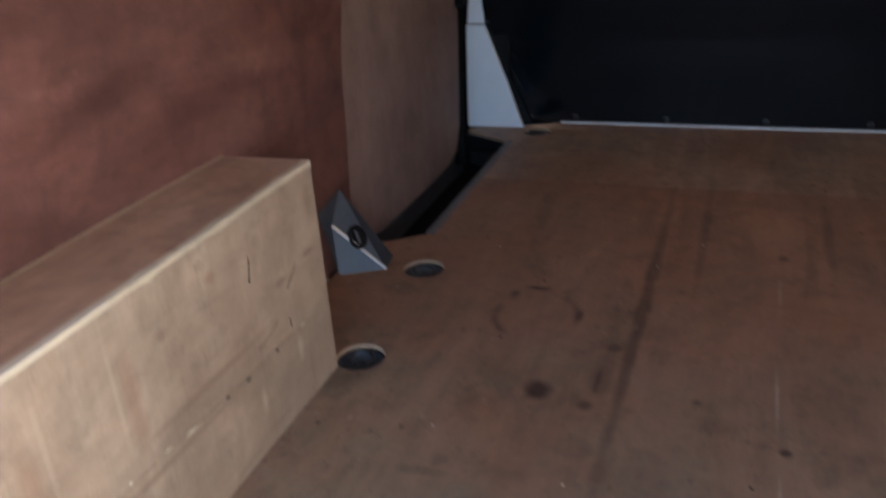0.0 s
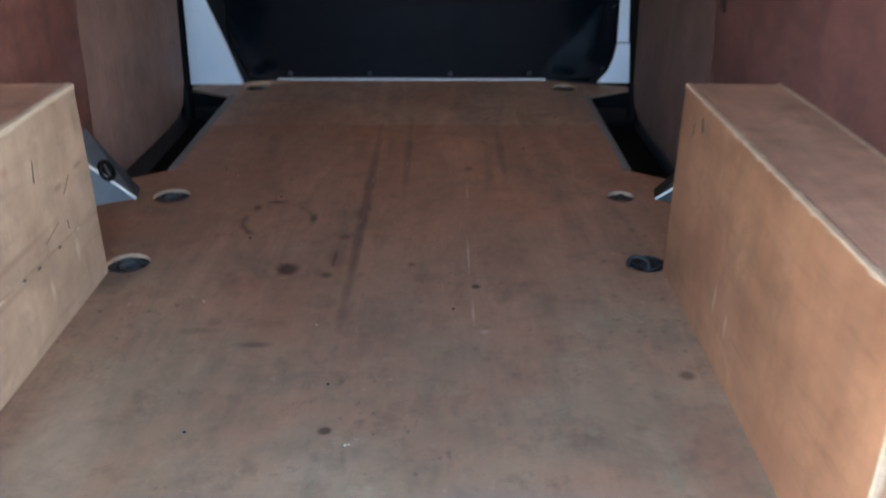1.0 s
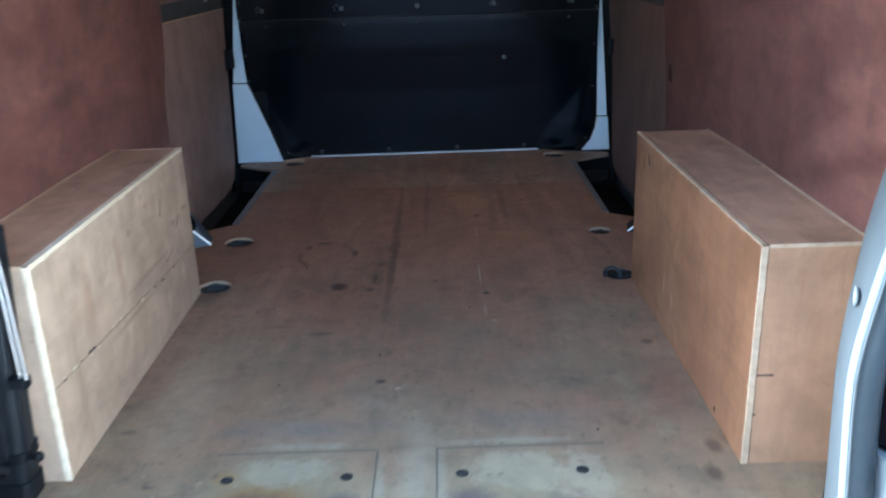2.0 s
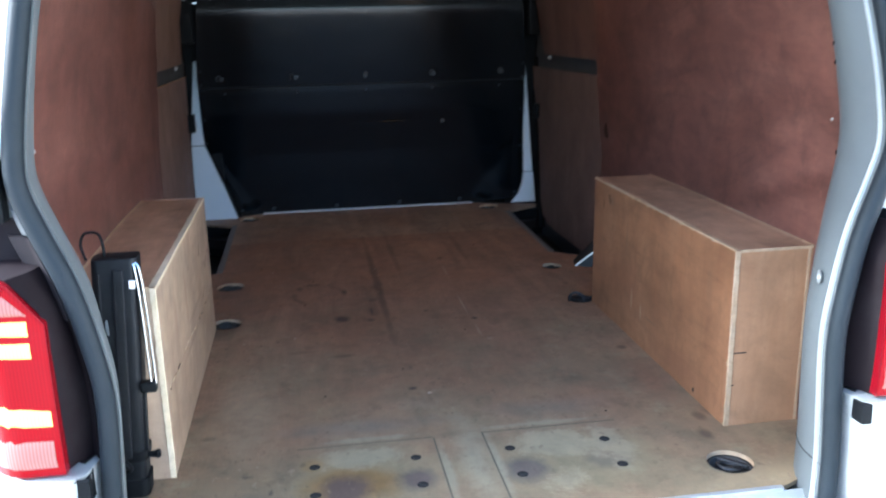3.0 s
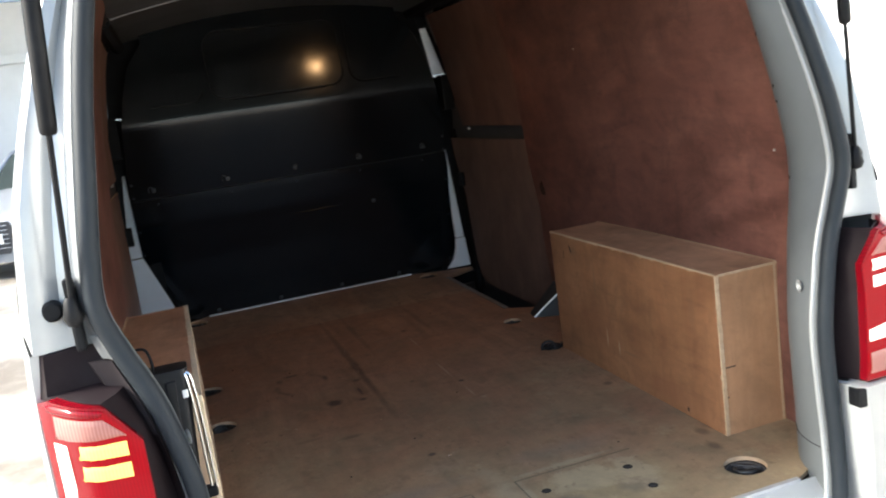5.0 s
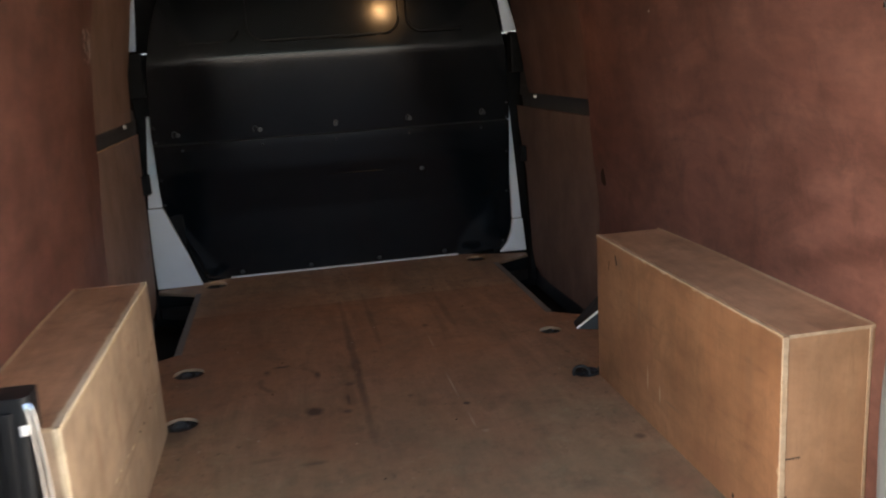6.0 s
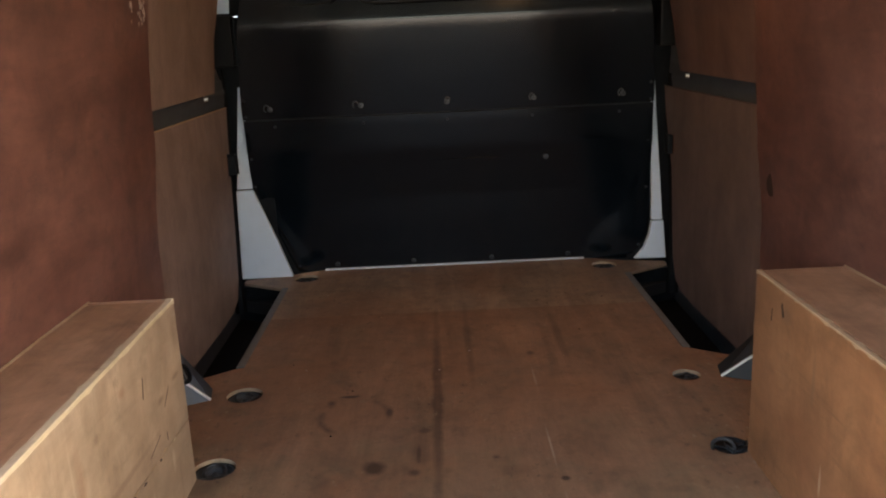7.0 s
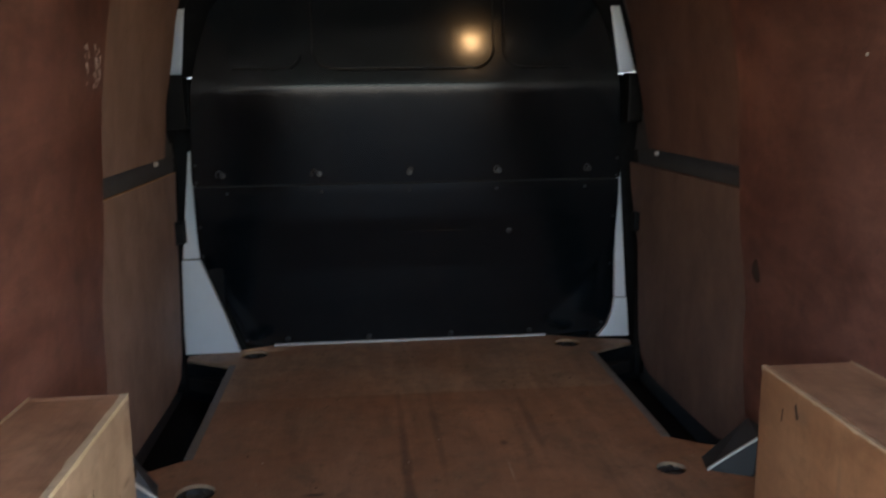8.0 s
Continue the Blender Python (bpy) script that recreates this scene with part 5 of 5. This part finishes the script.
    vp("door_rail", box(s * 0.846, 0.36, 0.752, s * 0.861, 0.50, 0.782, 0.003), M_RUBBER, None, "black end of the sliding-door rail")
    # rear lamp
    lamp_body = vp("rear_lamp", box(-0.01, -0.01, -0.01, 0.01, 0.01, 0.01), M_PLUM, None, "lit red rear lamp cluster")

    def lens(u, v, q, s=s):
        """Lamp face: u outwards from its inner edge, v up, q out of it."""
        x = 0.706 + u
        y = -0.034 + 6.0 * max(0, u - 0.06) ** 1.75
        return (s * x, y - q, v - GROUND)

    def piece(name, pts, q0, q1, mat, label=""):
        dense = []
        for a, b in zip(pts, pts[1:] + pts[:1]):
            dense += [(a[0] + (b[0] - a[0]) * k / 5, a[1] + (b[1] - a[1]) * k / 5) for k in range(5)]
        bm = bmesh.new()
        us = sorted({round(p[0], 4) for p in dense})
        rows = []
        for u in us:
            # top and bottom of the outline at this u
            vs = []
            for a, b in zip(pts, pts[1:] + pts[:1]):
                if min(a[0], b[0]) <= u <= max(a[0], b[0]):
                    if abs(a[0] - b[0]) < 1e-9:
                        vs += [a[1], b[1]]
                    else:
                        vs.append(a[1] + (b[1] - a[1]) * (u - a[0]) / (b[0] - a[0]))
            lo, hi = min(vs), max(vs)
            rows.append([bm.verts.new(lens(u, lo + (hi - lo) * k / 6, q1 - 0.004 * (2 * k / 6 - 1) ** 4)) for k in range(7)])
        for A, B in zip(rows, rows[1:]):
            for k in range(6):
                bm.faces.new((A[k], A[k + 1], B[k + 1], B[k]))
        bmesh.ops.remove_doubles(bm, verts=bm.verts, dist=1e-5)
        bmesh.ops.recalc_face_normals(bm, faces=bm.faces)
        bmesh.ops.solidify(bm, geom=list(bm.faces), thickness=abs(q1 - q0))
        return part(name, bm, mat, lamp_body, label, True)

    piece("lens_rim", [(-0.002, 0.234), (-0.002, 0.486), (0.043, 0.549), (0.05, 0.553), (0.130, 0.566), (0.149, 0.557), (0.149, 0.234)], -0.016, 0.0025, M_REDRIM, "dark red rim of the lamp")
    piece("dark_band", [(0.047, 0.5465), (0.052, 0.549), (0.128, 0.561), (0.135, 0.558), (0.134, 0.5475), (0.052, 0.5385)], 0.0042, 0.0052, M_REDRIM, "unlit dark red band")
    piece("red_lens", [(0.0, 0.238), (0.0, 0.484), (0.044, 0.543), (0.05, 0.547), (0.130, 0.560), (0.146, 0.552), (0.146, 0.238)], -0.012, 0.004, M_RED)
    piece("top_lens", [(0.020, 0.503), (0.050, 0.535), (0.124, 0.544), (0.126, 0.505)], 0.004, 0.007, M_PINK, "clear pink upper lens")
    piece("bright_segment", [(0.022, 0.470), (0.022, 0.494), (0.092, 0.497), (0.093, 0.474)], 0.004, 0.007, M_AMBER if s < 0 else M_HOT, "lit yellow-white segment")
    piece("bright_segment", [(0.022, 0.434), (0.022, 0.460), (0.093, 0.464), (0.095, 0.438)], 0.004, 0.007, M_AMBER if s < 0 else M_HOT, "lit yellow-white segment")
    piece("bright_segment", [(0.006, 0.320), (0.006, 0.348), (0.117, 0.366), (0.117, 0.325)], 0.004, 0.007, M_AMBER if s < 0 else M_HOT, "lit yellow-white segment")
    piece("side_segment", [(0.111, 0.425), (0.112, 0.496), (0.133, 0.498), (0.135, 0.318), (0.122, 0.345)], 0.004, 0.0075, M_HOT, "white-hot lit side segment")
    piece("low_lens", [(0.008, 0.250), (0.008, 0.300), (0.115, 0.304), (0.115, 0.250)], 0.004, 0.006, M_PINK, "clear pink lower lens")
    # lower corner and bumper end
    rows = []
    for z in (-0.30, -0.05, 0.05, 0.12, 0.20, 0.227):
        fx, fy = flange(max(z, 0.09))
        rows.append([(s * x, y, z) for x, y in ((fx + 0.035, fy + 0.0), (fx + 0.045, -0.03), (fx + 0.06, -0.045), (0.745, -0.045), (0.785, -0.015), (0.815, 0.06), (0.86, 0.30))])
    fx, fy = flange(0.23)
    rows.append([(s * x, y, 0.230) for x, y in ((fx + 0.04, fy + 0.01), (fx + 0.05, 0.0), (fx + 0.065, 0.01), (0.75, 0.02), (0.785, 0.04), (0.81, 0.09), (0.855, 0.30))])
    vp("lower_corner", sheet(rows, 0.003, flip=(s < 0)), M_SILVER, None, "silver lower rear corner")
    vp("corner_recess", box(s * 0.674, -0.043, 0.184, s * 0.697, -0.010, 0.225, 0.004), M_RUBBER, None, "small black recess below the lamp")
    # gas strut
    strut = empty("gas_strut", (s * 0.772, 0.040, 0.685), "black gas strut holding the raised tailgate", "gas strut", "tailgate gas struts")
    d = Vector((s * -0.052, -0.03, 0.60))
    part("ball_joint", lathe(((0, -0.016), (0.011, -0.012), (0.016, 0), (0.013, 0.014), (0.010, 0.03), (0.006, 0.034)), 14), M_RUBBER, strut, smooth=True)
    part("rod", tube([d * 0.03, d * 0.52], 0.0048, 10), M_RUBBER, strut, "thin dark steel rod", smooth=True)
    part("cylinder", tube([d * 0.475, d * 0.482, d * 0.5, d * 1.26, d * 1.27], [0.009, 0.0125, 0.0135, 0.0135, 0.010], 12), M_RUBBER, strut, "black gas cylinder", smooth=True)
    part("ball_mount", box(-0.008, 0.006, -0.058, 0.008, 0.036, 0.06, 0.005), M_RUBBER, strut)
    # flanks, tapering slightly to the rear
    def flank(name, ys, zs, label):
        rows = [[(s * (lerp(OUTER, z) + 0.004 + (0.055 if z < 0.9 else 0.085) * min(1.0, (y - 0.3) / 1.6)), y, z) for z in zs] for y in ys]
        vp(name, sheet(rows, 0.003, flip=(s > 0)), M_SILVER, None, label)

    flank("side_panel", (0.295, 0.6, 1.1, 1.8, 2.6, 2.90), (-0.30, 0.0, 0.3, 0.55, 0.70, 0.85, 0.96, 1.12, 1.30, 1.40), "silver body side")
    flank("cab_door", (2.905, 3.2, 3.7), (-0.30, 0.0, 0.3, 0.55, 0.72), "silver cab door below its window")
    flank("window_header", (2.905, 3.2, 3.7), (1.26, 1.30, 1.40), "silver rail over the cab window")
    # rear wheel
    wheel = vp("wheel", lathe(((0.10, -0.10), (0.31, -0.10), (0.335, -0.07), (0.335, 0.07), (0.31, 0.10), (0.22, 0.10), (0.21, 0.08), (0.10, 0.06)), 32, Matrix.Translation((s * 0.80, 0.80, GROUND + 0.335)) @ pose(0, 0, 0, 0, 90 * s, 0)), M_TYRE, None, "black tyre on a steel wheel")
    front = vp("wheel", lathe(((0.10, -0.10), (0.31, -0.10), (0.335, -0.07), (0.335, 0.07), (0.31, 0.10), (0.22, 0.10), (0.21, 0.08), (0.10, 0.06)), 32, Matrix.Translation((s * 0.80, 4.20, GROUND + 0.335)) @ pose(0, 0, 0, 0, 90 * s, 0)), M_TYRE, None, "black tyre on a steel wheel")
    # door mirror by the cab
    mir = empty("door_mirror", (s * 0.94, 3.74, 0.80), "van door mirror with pale blue reflecting glass", "mirror", "van door mirrors")
    face_pts = rounded(0.006, -0.058, 0.196, 0.110, 0.05)
    part("shell", slab(rounded(0.0, -0.066, 0.202, 0.118, 0.055), 0.0, 0.09, (), lambda u, v, q: (s * u, q, v), 0.008), M_SILVER, mir, smooth=True)
    part("glass", slab(face_pts, 0.0, 0.004, (), lambda u, v, q: (s * u, -q, v)), M_MIRROR, mir, "pale blue mirror glass")
    part("arm", box(-0.05 if s > 0 else 0.0, 0.03, -0.06, 0.0 if s > 0 else 0.05, 0.07, 0.0, 0.01), M_RUBBER, mir)

# sill, roof, cab and tailgate
part_rows = [[(x, y, z) for x in (-0.64, -0.3, 0, 0.3, 0.64)] for y, z in ((0.062, -0.002), (0.052, -0.010), (0.03, -0.020), (0.01, -0.035), (-0.004, -0.058), (-0.011, -0.085), (-0.03, -0.12), (-0.055, -0.30))]
vp("sill", sheet(part_rows, 0.003), M_SILVER, None, "silver loading sill")
vp("underbody", box(-0.855, 0.05, -0.30, 0.855, 3.6, -0.215, 0.01), M_HOLE, None, "dark underside")
vp("bumper", box(-0.86, -0.17, -0.36, 0.86, -0.04, -0.12, 0.03, 3), M_SILVER, None, "silver rear bumper")
rows = []
for y in (0.20, 0.26, 1.0, 2.0, 3.0, 3.55):
    rows.append([(x, y, 1.50 - 0.13 * (x / 0.75) ** 2 - (0.05 if y < 0.22 else 0)) for x in [-0.79 + 1.58 * k / 16 for k in range(17)]])
vp("roof", sheet(rows, 0.003, flip=True), M_SILVER, None, "silver roof")
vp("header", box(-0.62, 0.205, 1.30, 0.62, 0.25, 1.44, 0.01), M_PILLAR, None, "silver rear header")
cab = [(3.55, 1.50), (3.72, 1.42), (4.35, 0.72), (4.95, 0.50), (5.10, 0.30), (5.14, -0.30), (3.55, -0.30)]
vp("cab", slab(cab, -0.84, 0.84, (), lambda u, v, q: (q, u, v), 0.03), M_SILVER, None, "silver cab and bonnet")
gate_hinge = Vector((0, 0.22, 1.47))
gate = part("tailgate", box(-0.78, -1.36, -0.045, 0.78, 0.0, 0.045, 0.03, 3), M_SILVER, van, "raised silver tailgate")
gate.matrix_basis = Matrix.Translation(gate_hinge - Vector((0, 0, GROUND))) @ pose(0, 0, 0, -33, 0, 0)
part("trim", box(-0.66, -1.25, -0.058, 0.66, -0.10, -0.0455, 0.005), M_PLUM, gate, "dark inner trim")


# ---- silver car parked beyond ----
def parked_car():
    c = empty("car", (-2.46, 10.62, GROUND), "silver hatchback with a wide grille parked beyond the van", "car")
    c.matrix_basis = c.matrix_basis @ pose(0, 0, 0, 0, 0, -22) @ Matrix.Scale(1.06, 4)
    # local: the nose points to -y
    HW = ((-0.86, 0.60), (-0.80, 0.74), (-0.60, 0.84), (-0.2, 0.88), (1.0, 0.89), (2.4, 0.88), (2.95, 0.80), (3.1, 0.70))
    TOP = ((-0.86, 0.60), (-0.78, 0.68), (-0.55, 0.76), (0.0, 0.86), (0.42, 0.93), (1.0, 0.95), (2.6, 0.98), (3.0, 0.94), (3.1, 0.80))
    NOSE = ((0.40, -0.868), (0.60, -0.868), (0.68, -0.836), (0.74, -0.808), (0.80, -0.70), (0.84, -0.61))
    ys = [-0.86, -0.82, -0.74, -0.6, -0.4, -0.1, 0.2, 0.42, 0.8, 1.3, 1.8, 2.3, 2.7, 2.95, 3.1]
    rows = []
    for y in ys:
        w, t = lerp(HW, y), lerp(TOP, y)
        rows.append([(x, y, z) for x, z in ((-w * 0.92, 0.20), (-w, 0.34), (-w * 1.01, 0.55), (-w * 0.985, t - 0.14), (-w * 0.90, t - 0.03), (-w * 0.5, t + 0.015), (0, t + 0.03), (w * 0.5, t + 0.015), (w * 0.90, t - 0.03), (w * 0.985, t - 0.14), (w * 1.01, 0.55), (w, 0.34), (w * 0.92, 0.20))])
    bm = sheet(rows)
    ends = [rows[0], rows[-1]]
    for r in ends:
        bm.faces.new([bm.verts.new(p) for p in r])
    bmesh.ops.remove_doubles(bm, verts=bm.verts, dist=1e-4)
    part("body", bm, M_CARPAINT, c, smooth=True)
    cabin = []
    for y, z, w in ((0.40, 0.93, 0.74), (0.75, 1.14, 0.67), (1.10, 1.37, 0.62), (1.45, 1.48, 0.58), (2.0, 1.50, 0.58), (2.5, 1.42, 0.58), (2.9, 1.10, 0.66), (3.02, 0.96, 0.70)):
        cabin.append([(-w, y, z - 0.03), (-w * 0.8, y, z - 0.004), (0, y, z + 0.012), (w * 0.8, y, z - 0.004), (w, y, z - 0.03)])
    part("windscreen", sheet(cabin[:3], 0.004), M_GLASS, c, "dark windscreen", smooth=True)
    part("roof", sheet(cabin[2:6], 0.004), M_CARROOF, c, "car roof, painted dark for what it reflects", smooth=True)
    part("rear_window", sheet(cabin[5:], 0.004), M_GLASS, c, smooth=True)
    for s in (-1, 1):
        low = [(s * 0.80, y, 0.95) for y in (0.48, 0.8, 1.15, 1.5, 2.0, 2.5, 2.85)]
        high = [(s * (x + 0.006), y, z - 0.028) for x, y, z in ((0.73, 0.48, 0.985), (0.66, 0.8, 1.17), (0.62, 1.15, 1.39), (0.58, 1.5, 1.48), (0.58, 2.0, 1.50), (0.58, 2.5, 1.42), (0.65, 2.85, 1.14))]
        part("side_window", sheet([low, high], 0.004), M_GLASS, c, "dark side window")
        part("window_pillar", tube([Vector(high[0]), Vector(high[1]), Vector(high[2]), Vector(high[3]), Vector(high[4]), Vector(high[5]), Vector(high[6])], 0.028, 8), M_CARPAINT, c, smooth=True)
        part("door_mirror", box(s * 0.84, 0.62, 0.93, s * 1.0, 0.74, 1.05, 0.035, 3), M_CARPAINT, c, smooth=True)
        head = [(0.46, 0.66), (0.62, 0.715), (0.74, 0.745), (0.80, 0.735), (0.76, 0.66), (0.64, 0.625), (0.52, 0.625)]
        part("headlight", slab(head, 0, 0.02, (), lambda u, v, q: (s * u, lerp(NOSE, u) + 0.5 * (v - 0.60) - q, v), 0.004), M_TRIM, c, "clear headlight")
        fog = [(0.44, 0.27), (0.60, 0.28), (0.74, 0.31), (0.79, 0.33), (0.80, 0.41), (0.74, 0.405), (0.60, 0.40), (0.46, 0.385)]
        part("air_intake", slab(fog, 0, 0.02, (), lambda u, v, q: (s * u, lerp(NOSE, u) - 0.012 - q, v), 0.003), M_GRILLE, c, "dark lower air intake")
        for y in (-0.02, 2.48):
            wl = part("wheel", lathe(((0.19, -0.09), (0.30, -0.09), (0.318, -0.06), (0.318, 0.06), (0.30, 0.09), (0.215, 0.09), (0.205, 0.07), (0.19, 0.03)), 32, Matrix.Translation((s * 0.81, y, 0.318)) @ pose(0, 0, 0, 0, 90 * s, 0)), M_TYRE, c, "black tyre", smooth=True)
            part("arch", lathe(((0.325, -0.02), (0.375, -0.02), (0.385, 0.02), (0.375, 0.035), (0.325, 0.03), (0.325, -0.02)), 28, Matrix.Translation((s * 0.875, y, 0.318)) @ pose(0, 0, 0, 0, 90 * s, 0)), M_TYRE, c, smooth=True)
            rim = lathe(((0.0, 0.075), (0.05, 0.08), (0.055, 0.06), (0.0, 0.04)), 16, Matrix.Translation((s * 0.81, y, 0.318)) @ pose(0, 0, 0, 0, 90 * s, 0))
            join(rim, lathe(((0.178, 0.050), (0.186, 0.074), (0.206, 0.086), (0.211, 0.082), (0.206, 0.06), (0.178, 0.050)), 28, Matrix.Translation((s * 0.81, y, 0.318)) @ pose(0, 0, 0, 0, 90 * s, 0)))
            for k in range(10):
                own = box(-0.018, 0.04, 0.060, 0.018, 0.190, 0.080, 0.004)
                bmesh.ops.transform(own, matrix=Matrix.Translation((s * 0.81, y, 0.318)) @ pose(0, 0, 0, 0, 90 * s, 0) @ pose(0, 0, 0, 0, 0, 36 * k), verts=own.verts)
                join(rim, own)
            part("rim", rim, M_RIM, wl, "pale alloy rim", True)
    part("grille", slab([(-0.36, 0.66), (0.36, 0.66), (0.40, 0.56), (0.30, 0.30), (-0.30, 0.30), (-0.40, 0.56)], 0, 0.02, (), lambda u, v, q: (u, -0.868 - q, v), 0.004), M_GRILLE, c)
    for k in range(6):
        part("grille_bar", box(-0.33, -0.897, 0.36 + 0.05 * k, 0.33, -0.886, 0.372 + 0.05 * k, 0.002), M_CHROME, c)
    part("number_plate", box(-0.26, -0.915, 0.42, 0.26, -0.90, 0.53, 0.003), M_PLATE, c, "white plate")
    for k in range(7):
        part("plate_bar", box(-0.22 + 0.064 * k, -0.918, 0.44, -0.18 + 0.064 * k, -0.914, 0.51, 0.001), M_GRILLE, c)
    part("paper", box(0.20, 0.50, 1.00, 0.50, 0.506, 1.12, 0.0), M_PLATE, c, "sheet of white paper on the windscreen")
    part("aerial", tube([Vector((0, 2.2, 1.45)), Vector((0, 2.36, 1.64))], 0.004, 6), M_RUBBER, c)


parked_car()
